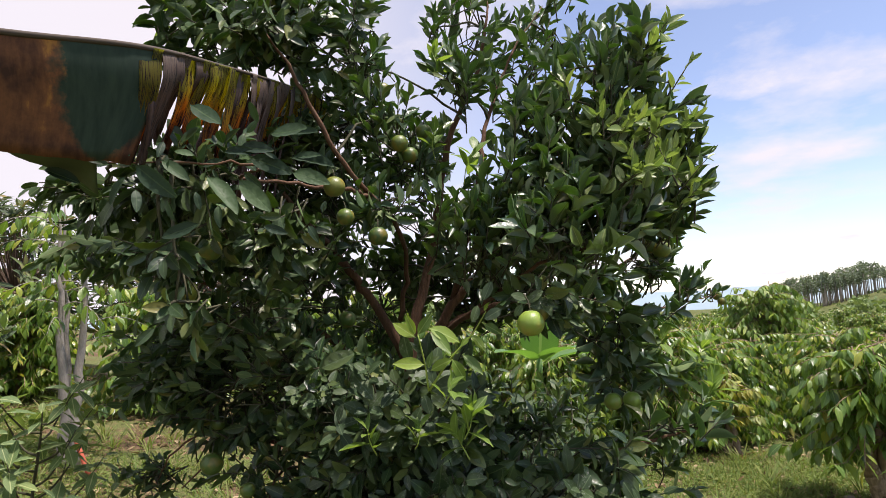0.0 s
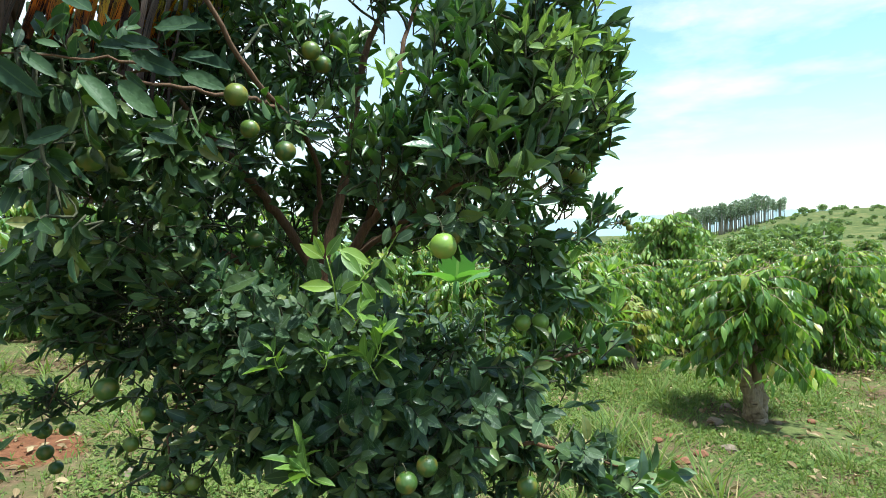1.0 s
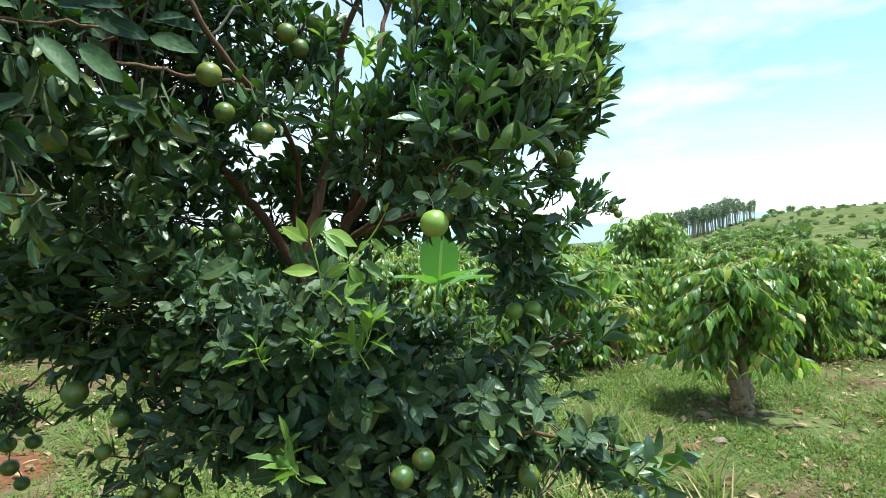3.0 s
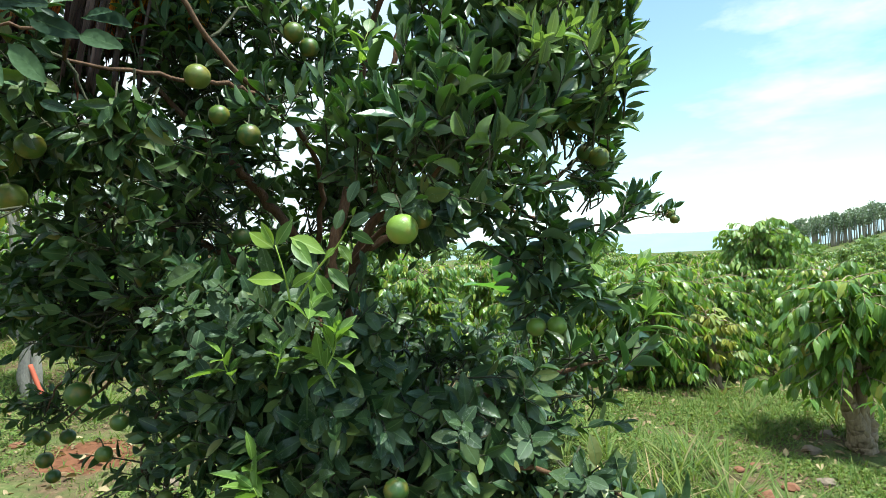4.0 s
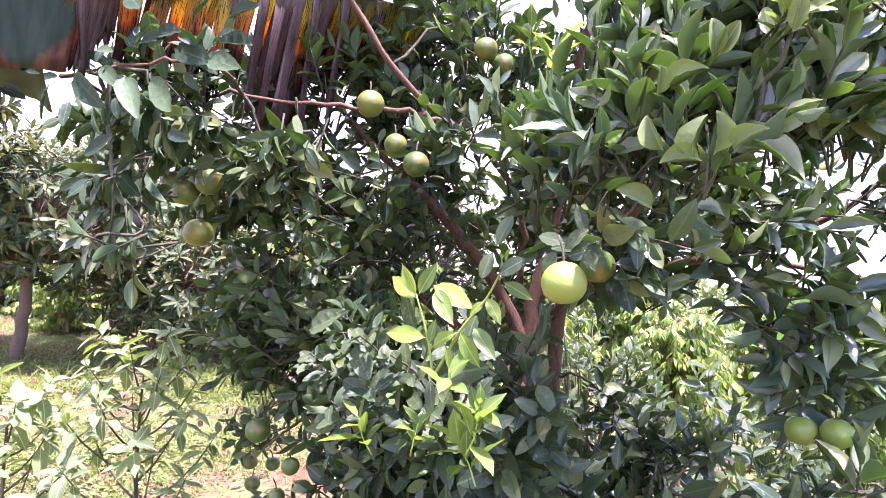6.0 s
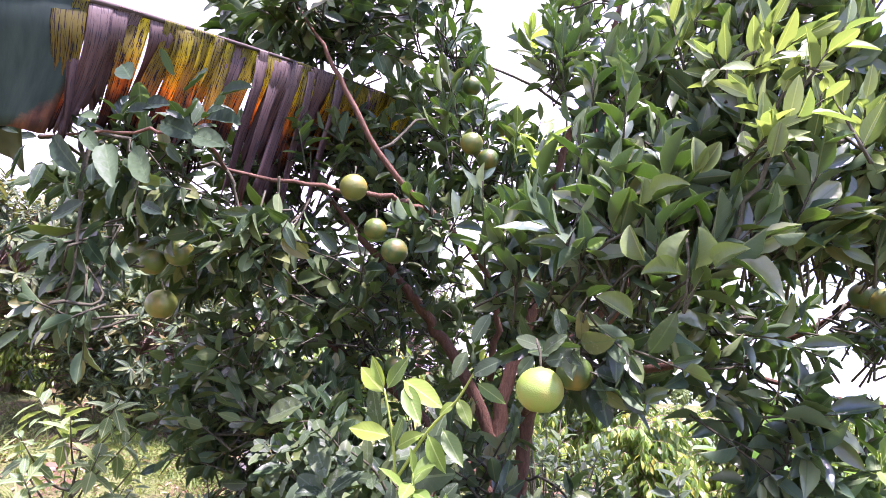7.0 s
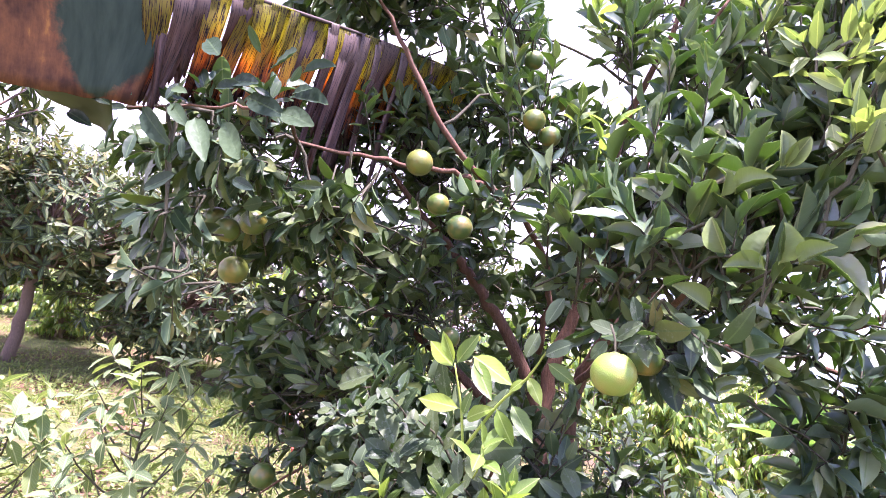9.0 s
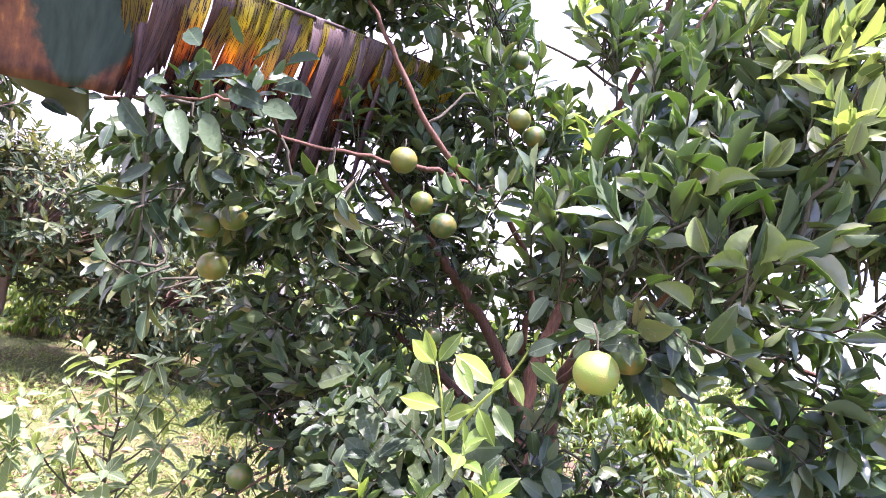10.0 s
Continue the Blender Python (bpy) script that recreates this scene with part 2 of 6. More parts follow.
citrus_bark = bark_material("citrus bark", (0.036, 0.019, 0.009), (0.18, 0.088, 0.040), 24.0)
twig_bark = bark_material("twig bark", (0.03, 0.034, 0.015), (0.085, 0.08, 0.038))
coffee_bark = bark_material("coffee bark", (0.06, 0.038, 0.024), (0.42, 0.31, 0.20), 11.0)
pale_bark = bark_material("pale bark", (0.14, 0.12, 0.10), (0.36, 0.33, 0.28))
brown_bark = bark_material("brown bark", (0.055, 0.036, 0.024), (0.20, 0.135, 0.09))
straw = bark_material("dry straw", (0.22, 0.15, 0.07), (0.46, 0.35, 0.18))


def peel_material():
    m = Nodes("orange peel")
    rnd = m.n.new("ShaderNodeObjectInfo").outputs["Random"]
    green = m.ramp(rnd, [(0.0, (0.034, 0.074, 0.013)), (0.6, (0.06, 0.115, 0.018)), (1.0, (0.13, 0.155, 0.024))])
    blush = m.ramp(m.noise(22, 2), [(0.5, 0.0), (0.72, 1.0)])
    colour = m.mix(m.math("MULTIPLY", blush, 0.5), green, (0.36, 0.20, 0.03))
    colour = m.mix(m.ramp(m.noise(60, 4), [(0.45, 0.0), (0.8, 0.55)]), colour, (0.09, 0.12, 0.02))
    m.set(Base_Color=colour, Roughness=0.42)
    m.bsdf.inputs["Subsurface Weight"].default_value = 0.08
    m.bsdf.inputs["Subsurface Radius"].default_value = (0.01, 0.008, 0.002)
    vor = m.n.new("ShaderNodeTexVoronoi")
    vor.inputs["Scale"].default_value = 420
    m.l.new(m.coords("Object"), vor.inputs["Vector"])
    m.bump(vor.outputs["Distance"], 0.35, 0.0008)
    return m


peel = peel_material().mat


def bright_peel():
    m = peel_material()
    m.mat.name = "bright orange peel"
    colour = m.mix(m.ramp(m.noise(16, 2), [(0.52, 0.0), (0.75, 0.8)]), (0.17, 0.26, 0.035), (0.30, 0.24, 0.06))
    colour = m.mix(m.ramp(m.noise(90, 3), [(0.5, 0.0), (0.85, 0.4)]), colour, (0.17, 0.27, 0.025))
    m.set(Base_Color=colour)
    return m.mat


peel_bright = bright_peel()


def ground_material():
    m = Nodes("ground")
    p = m.place()
    big, mid, fine = m.noise(0.16, 4, 0.6, p), m.noise(1.3, 5, 0.65, p), m.noise(14, 6, 0.7, p)
    grass = m.ramp(fine, [(0.25, (0.05, 0.06, 0.022)), (0.55, (0.10, 0.115, 0.04)), (0.8, (0.21, 0.19, 0.085))])
    grass = m.mix(m.math("MULTIPLY", big, 0.5), grass, (0.12, 0.155, 0.045))
    brown = m.ramp(fine, [(0.3, (0.06, 0.038, 0.022)), (0.55, (0.13, 0.085, 0.05)), (0.75, (0.23, 0.16, 0.095))])
    red = m.ramp(fine, [(0.3, (0.085, 0.034, 0.018)), (0.7, (0.22, 0.095, 0.05))])
    spots = 0.0
    for at, wide in (((-2.85, 4.1, 0.3), 0.5), ((-0.31, 4.0, 0.0), 0.55), ((-0.45, 2.6, 0.0), 0.5)):
        off = m.n.new("ShaderNodeVectorMath")
        off.operation = "DISTANCE"
        m.l.new(p, off.inputs[0])
        off.inputs[1].default_value = at
        spots = m.math("MAXIMUM", spots, m.math("SUBTRACT", 1.0, m.math("DIVIDE", off.outputs["Value"], wide)))
    dug = m.ramp(m.math("ADD", spots, m.math("MULTIPLY", m.math("SUBTRACT", mid, 0.5), 0.9)), [(0.28, 0.0), (0.42, 1.0)])
    soil = m.mix(m.ramp(m.noise(0.45, 3, 0.6, p), [(0.62, 0.0), (0.74, 1.0)]), brown, red)
    soil = m.mix(dug, soil, red)
    bare = m.ramp(m.math("ADD", mid, m.math("MULTIPLY", fine, 0.16)), [(0.53, 0.0), (0.66, 1.0)])
    sep = m.n.new("ShaderNodeVectorMath")
    sep.operation = "LENGTH"
    m.l.new(p, sep.inputs[0])
    pasture = m.ramp(m.noise(0.3, 7, 0.8, p), [(0.36, (0.034, 0.056, 0.014)), (0.5, (0.078, 0.094, 0.026)), (0.64, (0.15, 0.135, 0.052))])
    grass = m.mix(m.ramp(m.math("DIVIDE", sep.outputs["Value"], 100.0), [(0.35, 0.0), (0.9, 1.0)]), grass, pasture)   # dry hill pasture beyond the farm
    bare = m.math("MULTIPLY", bare, m.ramp(m.math("DIVIDE", sep.outputs["Value"], 100.0), [(0.25, 1.0), (0.6, 0.0)]))
    m.set(Base_Color=m.mix(m.math("MAXIMUM", bare, dug), grass, soil), Roughness=0.95)
    m.bsdf.inputs["Specular IOR Level"].default_value = 0.15
    m.bump(m.math("ADD", mid, fine), 0.8, 0.05)
    return m.mat


ground_mat = ground_material()


def torn_banana(name, stops, lit, fac, speck):
    """A torn strip of a withered blade: its colour runs from rib to tip, broken by dark streaks along the veins."""
    m = Nodes(name)
    uv = m.n.new("ShaderNodeSeparateXYZ")
    m.l.new(m.coords("UV"), uv.inputs[0])
    mp = m.n.new("ShaderNodeMapping")
    mp.inputs["Scale"].default_value = (380, 5, 1)
    m.l.new(m.coords("UV"), mp.inputs[0])
    streak = m.noise(1.0, 5, 0.7, mp.outputs[0])
    blot = m.noise(16, 4, 0.7, m.place())
    rnd = m.n.new("ShaderNodeNewGeometry").outputs["Random Per Island"]
    run = m.math("ADD", m.math("ADD", uv.outputs[1], m.math("MULTIPLY", m.math("SUBTRACT", blot, 0.5), 0.5)), m.math("MULTIPLY", m.math("SUBTRACT", rnd, 0.5), 0.3))
    dark = m.ramp(streak, [(speck - 0.03, 1.0), (speck + 0.03, 0.0)])
    m.set(Base_Color=m.mix(dark, m.ramp(run, stops), (0.035, 0.022, 0.022)), Roughness=0.6)
    m.bump(streak, 0.6, 0.002)
    tr = m.n.new("ShaderNodeBsdfTranslucent")
    m.put(m.mix(dark, m.ramp(run, lit), (0.02, 0.01, 0.008)), tr.inputs["Color"])
    mixer = m.n.new("ShaderNodeMixShader")
    mixer.inputs[0].default_value = fac
    m.l.new(m.bsdf.outputs[0], mixer.inputs[1])
    m.l.new(tr.outputs[0], mixer.inputs[2])
    m.l.new(mixer.outputs[0], m.out.inputs["Surface"])
    return m.mat


banana_dry = torn_banana("withered banana strip", [(0.1, (0.15, 0.115, 0.085)), (0.5, (0.115, 0.068, 0.055)), (0.9, (0.07, 0.038, 0.030))], [(0.0, (0.24, 0.15, 0.09)), (1.0, (0.18, 0.07, 0.045))], 0.3, 0.45)
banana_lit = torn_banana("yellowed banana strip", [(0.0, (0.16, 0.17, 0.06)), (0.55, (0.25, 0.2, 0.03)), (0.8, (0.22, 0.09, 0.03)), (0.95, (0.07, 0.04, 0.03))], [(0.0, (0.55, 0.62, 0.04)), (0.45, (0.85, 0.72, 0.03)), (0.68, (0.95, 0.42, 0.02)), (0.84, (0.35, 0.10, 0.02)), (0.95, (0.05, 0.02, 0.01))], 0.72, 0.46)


def banana_patch():
    """The part of the blade that is still green, with brown rust at its ends."""
    m = Nodes("old green banana leaf")
    uv = m.n.new("ShaderNodeSeparateXYZ")
    m.l.new(m.coords("UV"), uv.inputs[0])
    mp = m.n.new("ShaderNodeMapping")
    mp.inputs["Scale"].default_value = (45, 3, 1)
    m.l.new(m.coords("UV"), mp.inputs[0])
    streak = m.noise(1.0, 4, 0.6, mp.outputs[0])
    blot = m.noise(11, 5, 0.7, m.place())
    edge = m.math("MULTIPLY", m.math("ABSOLUTE", m.math("SUBTRACT", uv.outputs[0], 0.905)), 7.6)
    low = m.math("MULTIPLY", m.math("POWER", uv.outputs[1], 6.0), 0.8)
    rust = m.ramp(m.math("ADD", m.math("ADD", edge, low), m.math("MULTIPLY", m.math("SUBTRACT", blot, 0.5), 0.7)), [(0.72, 0.0), (0.86, 1.0)])
    green = m.ramp(streak, [(0.3, (0.016, 0.032, 0.022)), (0.7, (0.034, 0.058, 0.040))])
    brown = m.ramp(m.math("ADD", m.math("MULTIPLY", streak, 0.5), m.math("MULTIPLY", blot, 0.5)), [(0.38, (0.045, 0.022, 0.015)), (0.55, (0.16, 0.07, 0.03)), (0.68, (0.42, 0.20, 0.04))])
    m.set(Base_Color=m.mix(rust, green, brown), Roughness=0.7)
    m.bsdf.inputs["Specular IOR Level"].default_value = 0.2
    m.bump(streak, 0.35, 0.0015)
    tr = m.n.new("ShaderNodeBsdfTranslucent")
    m.put(m.mix(rust, (0.10, 0.20, 0.05), (0.55, 0.20, 0.03)), tr.inputs["Color"])
    mixer = m.n.new("ShaderNodeMixShader")
    mixer.inputs[0].default_value = 0.06
    m.l.new(m.bsdf.outputs[0], mixer.inputs[1])
    m.l.new(tr.outputs[0], mixer.inputs[2])
    m.l.new(mixer.outputs[0], m.out.inputs["Surface"])
    return m.mat


banana_old = banana_patch()


def plain(name, colour, rough=0.7, vary=0.35, scale=30):
    m = Nodes(name)
    m.set(Base_Color=m.mix(m.math("MULTIPLY", m.noise(scale, 4), vary), colour, tuple(0.45 * c for c in colour)), Roughness=rough)
    return m.mat


rib_mat = plain("banana midrib", (0.06, 0.045, 0.03), 0.8)
calyx_mat = plain("calyx", (0.07, 0.10, 0.02), 0.7, scale=200)
red_wood = plain("red-brown stick", (0.42, 0.09, 0.045), 0.8)
stone_mat = plain("stone", (0.2, 0.15, 0.11), 0.9, 0.6, 25)
# distance haze is painted into the ridge's blue-grey base colour
hazed_ridge_mat = plain("far ridge, haze in the colour", (0.22, 0.30, 0.34), 1.0, 0.3, 0.01)
# crown green made pale and greyish to carry the haze over the hill
hazed_euc_leaf = leaf_material("eucalyptus crown, haze in the colour", [(0.0, (0.13, 0.165, 0.145)), (1.0, (0.21, 0.245, 0.195))], 0.7, (0.12, 0.18, 0.06), 0.2, 2.0)
bush_leaf = leaf_material("hill bush", [(0.0, (0.10, 0.15, 0.06)), (1.0, (0.18, 0.23, 0.09))], 0.7, (0.2, 0.3, 0.06), 0.2, 2.0)

# ---- building helpers ----
rng = np.random.default_rng(7)


def unit(a):
    a = np.asarray(a, float)
    return a / np.maximum(np.linalg.norm(a, axis=-1, keepdims=True), 1e-9)


def mesh_of(name, verts, loops, totals, uv=None, mat=None, smooth=True):
    me = bpy.data.meshes.new(name)
    verts, loops, totals = np.asarray(verts, np.float32), np.asarray(loops, np.int32), np.asarray(totals, np.int32)
    me.vertices.add(len(verts))
    me.vertices.foreach_set("co", verts.ravel())
    me.loops.add(len(loops))
    me.loops.foreach_set("vertex_index", loops)
    me.polygons.add(len(totals))
    me.polygons.foreach_set("loop_start", np.concatenate(([0], np.cumsum(totals)[:-1])).astype(np.int32))
    me.polygons.foreach_set("loop_total", totals)
    me.polygons.foreach_set("use_smooth", np.full(len(totals), smooth))
    if uv is not None:
        me.uv_layers.new(name="UVMap").data.foreach_set("uv", np.asarray(uv, np.float32)[loops].ravel())
    me.update(calc_edges=True)
    me.validate()
    if mat:
        me.materials.append(mat)
    return me


def part(name, me, parent=None, label="", kind=""):
    """One mesh object, under its thing where there is one."""
    if isinstance(me, bmesh.types.BMesh):
        bm, me = me, bpy.data.meshes.new(name)
        bm.to_mesh(me)
        bm.free()
    ob = new(name, me)
    if parent is not None:
        ob.parent = parent
    return tagged(ob, label, kind=kind)


def thing(name, label, category, group="", kind="", at=(0, 0, 0)):
    ob = new(name)
    ob.location = at
    return tagged(ob, label, category, group, kind)


class Leaf:
    """A leaf blade: stations along its length, and half-widths there; rippled blades wave along their edges."""

    def __init__(self, stations, widths, ripple=0.0):
        s, w, e, faces = [], [], [], []
        rows = []
        for i, (a, b) in enumerate(zip(stations, widths)):
            k = len(s)
            if b == 0:
                s.append(a), w.append(0.0), e.append(0.0)
                rows.append((k, k, k))
            else:
                up = ripple * (1 if i % 2 else -1)
                s.extend((a, a, a)), w.extend((-b, 0.0, b)), e.extend((up, 0.0, up))
                rows.append((k, k + 1, k + 2))
        for (a, b, c), (p, q, r) in zip(rows, rows[1:]):
            for f in ((a, b, q, p), (b, c, r, q)):
                g = tuple(dict.fromkeys(f))
                if len(g) > 2:
                    faces.append(g)
        self.s, self.w, self.e = np.array(s), np.array(w), np.array(e)
        self.loops = np.array([v for f in faces for v in f])
        self.totals = np.array([len(f) for f in faces])
        self.uv = np.stack([0.5 + 0.5 * self.w, self.s], 1)

    def mesh(self, name, pos, d, n, length, width, fold, curl, mat, under=None):
        pos, d = np.atleast_2d(pos), unit(np.atleast_2d(d))
        n = np.atleast_2d(n)
        n = unit(n - (n * d).sum(1, keepdims=True) * d)
        side = np.cross(d, n)
        N, m = len(pos), len(self.s)
        L, W, fo, cu = (np.broadcast_to(np.asarray(v, float).reshape(-1, 1), (N, 1)) for v in (length, width, fold, curl))
        a = L * self.s
        b = W * self.w
        c = fo * W * np.abs(self.w) - cu * L * self.s ** 2 + W * self.e
        P = pos[:, None] + a[..., None] * d[:, None] + b[..., None] * side[:, None] + c[..., None] * n[:, None]
        if under is None:
            loops = (self.loops[None] + m * np.arange(N)[:, None]).ravel()
            return mesh_of(name, P.reshape(-1, 3), loops, np.tile(self.totals, N), np.tile(self.uv, (N, 1)), mat)
        # a second skin just below, for the paler underside
        P = np.concatenate([P, P - 0.004 * L[..., None] * n[:, None]])
        loops = (self.loops[None] + m * np.arange(2 * N)[:, None]).ravel()
        me = mesh_of(name, P.reshape(-1, 3), loops, np.tile(self.totals, 2 * N), np.tile(self.uv, (2 * N, 1)), mat)
        me.materials.append(under)
        me.polygons.foreach_set("material_index", np.repeat([0, 1], N * len(self.totals)).astype(np.int32))
        return me


CITRUS_LEAF = Leaf((0, 0.09, 0.15, 0.3, 0.5, 0.72, 0.9, 1.0), (0, 0.07, 0.44, 0.9, 1.0, 0.8, 0.4, 0))
BLUNT_LEAF = Leaf((0, 0.06, 0.12, 0.2, 0.32, 0.45, 0.58, 0.7, 0.82, 0.92, 0.98, 1.0), (0, 0.06, 0.34, 0.64, 0.9, 1.0, 1.0, 0.92, 0.72, 0.44, 0.2, 0), 0.06)
CITRUS_FINE = Leaf((0, 0.07, 0.13, 0.2, 0.32, 0.45, 0.58, 0.7, 0.82, 0.92, 1.0), (0, 0.06, 0.3, 0.58, 0.86, 1.0, 0.98, 0.82, 0.55, 0.24, 0), 0.045)
COFFEE_LEAF = Leaf((0, 0.08, 0.2, 0.32, 0.44, 0.56, 0.68, 0.8, 0.9, 1.0), (0, 0.25, 0.62, 0.88, 1.0, 0.98, 0.82, 0.55, 0.22, 0), 0.10)
LANCE_LEAF = Leaf((0, 0.12, 0.35, 0.6, 0.82, 1.0), (0, 0.5, 0.95, 1.0, 0.6, 0), 0.02)
BANANA = Leaf((0, 0.18, 0.22, 0.3, 0.4, 0.5, 0.6, 0.7, 0.8, 0.9, 0.96, 1.0), (0, 0.06, 0.5, 0.85, 0.97, 1.0, 1.0, 0.97, 0.85, 0.6, 0.3, 0), 0.02)
BLADE = Leaf((0, 0.5, 1.0), (0, 1.0, 0))


def tubes(name, paths, mat, sides=6):
    """Tapered, joined limbs: each path is a list of (x, y, z, radius)."""
    V, loops, totals, base = [], [], [], 0
    ang = np.arange(sides) * 2 * np.pi / sides
    for path in paths:
        p = np.asarray(path, float)
        c, r = p[:, :3], p[:, 3]
        t = unit(np.gradient(c, axis=0))
        ref = np.where(np.abs(t[:, 2:3]) > 0.9, [[1.0, 0, 0]], [[0, 0, 1.0]])
        a = unit(np.cross(t, ref))
        for i in range(1, len(a)):                       # no twist along the limb
            a[i] = unit(a[i - 1] - (a[i - 1] @ t[i]) * t[i])
        b = np.cross(t, a)
        ring = c[:, None] + r[:, None, None] * (np.cos(ang)[None, :, None] * a[:, None] + np.sin(ang)[None, :, None] * b[:, None])
        V.append(ring.reshape(-1, 3))
        k = len(c)
        i, j = np.meshgrid(np.arange(k - 1), np.arange(sides), indexing="ij")
        jn = (j + 1) % sides
        quad = np.stack([i * sides + j, i * sides + jn, (i + 1) * sides + jn, (i + 1) * sides + j], -1).reshape(-1, 4) + base
        loops.append(quad.ravel())
        totals.append(np.full(len(quad), 4))
        cap = np.arange(sides)
        loops.append(np.concatenate([cap[::-1] + base, cap + base + (k - 1) * sides]))
        totals.append(np.array([sides, sides]))
        base += k * sides
    return mesh_of(name, np.concatenate(V), np.concatenate(loops), np.concatenate(totals), None, mat)


def curve(points, steps=5, wobble=0.0, seed=0):
    """A smooth line through the points (x, y, z, radius), with a little natural waver."""
    p = np.asarray(points, float)
    q = np.vstack([2 * p[0] - p[1], p, 2 * p[-1] - p[-2]])
    u = np.linspace(0, 1, steps, endpoint=False)[:, None]
    out = []
    for i in range(1, len(q) - 2):
        a, b, c, d = q[i - 1], q[i], q[i + 1], q[i + 2]
        out.append(0.5 * (2 * b + (c - a) * u + (2 * a - 5 * b + 4 * c - d) * u ** 2 + (3 * b - a - 3 * c + d) * u ** 3))
    out = np.vstack([*out, p[-1:]])
    if wobble:
        g = np.random.default_rng(seed)
        out[1:-1, :3] += g.normal(0, wobble, (len(out) - 2, 3))
    out[:, 3] = np.maximum(out[:, 3], 0.0012)
    return out


def shoots(g, base, way, length, count, leaf_len, droop=0.0, up=0.35, spread=(72, 24), start=0.2, face=None, wild=0.2):
    """Leafy twigs: leaves spiral up each stem, open at its foot and close at its tip. Returns the leaves' arrays and the stems."""
    base, way = np.atleast_2d(base), unit(np.atleast_2d(way))
    N = len(base)
    length = np.broadcast_to(np.asarray(length, float), (N,))
    ref = np.where(np.abs(way[:, 2:3]) > 0.9, [[1.0, 0, 0]], [[0, 0, 1.0]])
    a = unit(np.cross(way, ref))
    b = np.cross(way, a)
    k = np.arange(count)
    f = start + (1 - start) * k / max(count - 1, 1)
    turn = k * 2.39996 + g.uniform(0, 6.28, (N, 1))
    tilt = np.radians(np.interp(f, (0, 1), spread)) + g.normal(0, 0.2, (N, count))
    radial = np.cos(turn)[..., None] * a[:, None] + np.sin(turn)[..., None] * b[:, None]
    d = np.cos(tilt)[..., None] * way[:, None] + np.sin(tilt)[..., None] * radial
    n = np.sin(tilt)[..., None] * way[:, None] - np.cos(tilt)[..., None] * radial
    d = d + g.normal(0, wild, d.shape)
    d[..., 2] -= droop
    n = n + np.array([0, 0, up]) + g.normal(0, 1.5 * wild - 0.1, n.shape)
    if face is not None:                                  # blades turn their upper side to the light outside the crown
        n = n + np.asarray(face)[:, None]
    sag = -0.12 * length[:, None] * f ** 2 * (1 - np.abs(way[:, 2:3]))
    pos = base[:, None] + (length[:, None] * f)[..., None] * way[:, None]
    pos[..., 2] += sag
    L = leaf_len * g.uniform(0.72, 1.22, (N, count)) * np.interp(f, (0, 0.7, 1), (0.95, 1.05, 0.7))
    keep = (g.uniform(0, 1, (N, count)) > 0.1).ravel()
    stems = []
    for i in range(N):
        t = np.linspace(0, 1, 4)[:, None]
        c = base[i] + length[i] * t * way[i]
        c[:, 2] += (-0.12 * length[i] * t[:, 0] ** 2 * (1 - abs(way[i, 2])))
        stems.append(np.hstack([c, np.array([[0.0032], [0.0027], [0.0022], [0.0014]])]))
    return pos.reshape(-1, 3)[keep], d.reshape(-1, 3)[keep], n.reshape(-1, 3)[keep], L.ravel()[keep], stems


def land(x, y):
    """Height of the ground: it climbs on the left of the tree, falls gently on its right, and rolls off to a valley and a hill."""
    x, y = np.asarray(x, float), np.asarray(y, float)
    left = np.clip(-x - 0.5, 0, 12)
    right = np.clip(x - 0.5, 0, 10)
    z = 0.13 * left * (0.5 + 0.5 * np.clip(left / 0.8, 0, 1)) - 0.06 * right
    far, side = np.hypot(x, y), np.degrees(np.arctan2(x, y))
    hill = np.interp(side, (-180, 15, 20, 23, 26, 28.5, 31, 33, 36, 45, 60, 180), (-3, -4, -4, -3, -1.4, 2.0, 5.0, 6.3, 6.7, 6.9, 7.5, 7.5))
    reach = np.clip((far - 90) / 130, 0, 1)
    z = z - 3.0 * np.clip((far - 35) / 90, 0, 1) - 60 * np.clip((far - 300) / 500, 0, 1) ** 1.5 + hill * reach ** 2 * (3 - 2 * reach) * np.exp(-np.clip(far - 260, 0, 1e9) / 260)
    return z + 0.02 * np.sin(2.1 * x + 0.7 * y) * np.cos(1.7 * y - 0.4 * x)

# ---- the ground, one sheet to the horizon ----


def ground_sheet():
    radii = np.concatenate([np.linspace(0, 12, 60), np.geomspace(12.4, 4500, 90)])
    spokes = 200
    ang = np.linspace(0, 2 * np.pi, spokes, endpoint=False)
    x = (radii[1:, None] * np.cos(ang)).ravel()
    y = (radii[1:, None] * np.sin(ang)).ravel()
    V = np.vstack([[0, 0, land(0, 0)], np.stack([x, y, land(x, y)], 1)])
    j = np.arange(spokes)
    jn = (j + 1) % spokes
    loops, totals = [np.stack([np.zeros(spokes, int), 1 + j, 1 + jn], 1).ravel()], [np.full(spokes, 3)]
    for i in range(len(radii) - 2):
        a, b = 1 + i * spokes, 1 + (i + 1) * spokes
        loops.append(np.stack([a + j, b + j, b + jn, a + jn], 1).ravel())
        totals.append(np.full(spokes, 4))
    return mesh_of("ground", V, np.concatenate(loops), np.concatenate(totals), None, ground_mat)


ground = tagged(new("ground", ground_sheet()), "weedy green ground cover over red-brown farm soil", "ground", kind="structure")


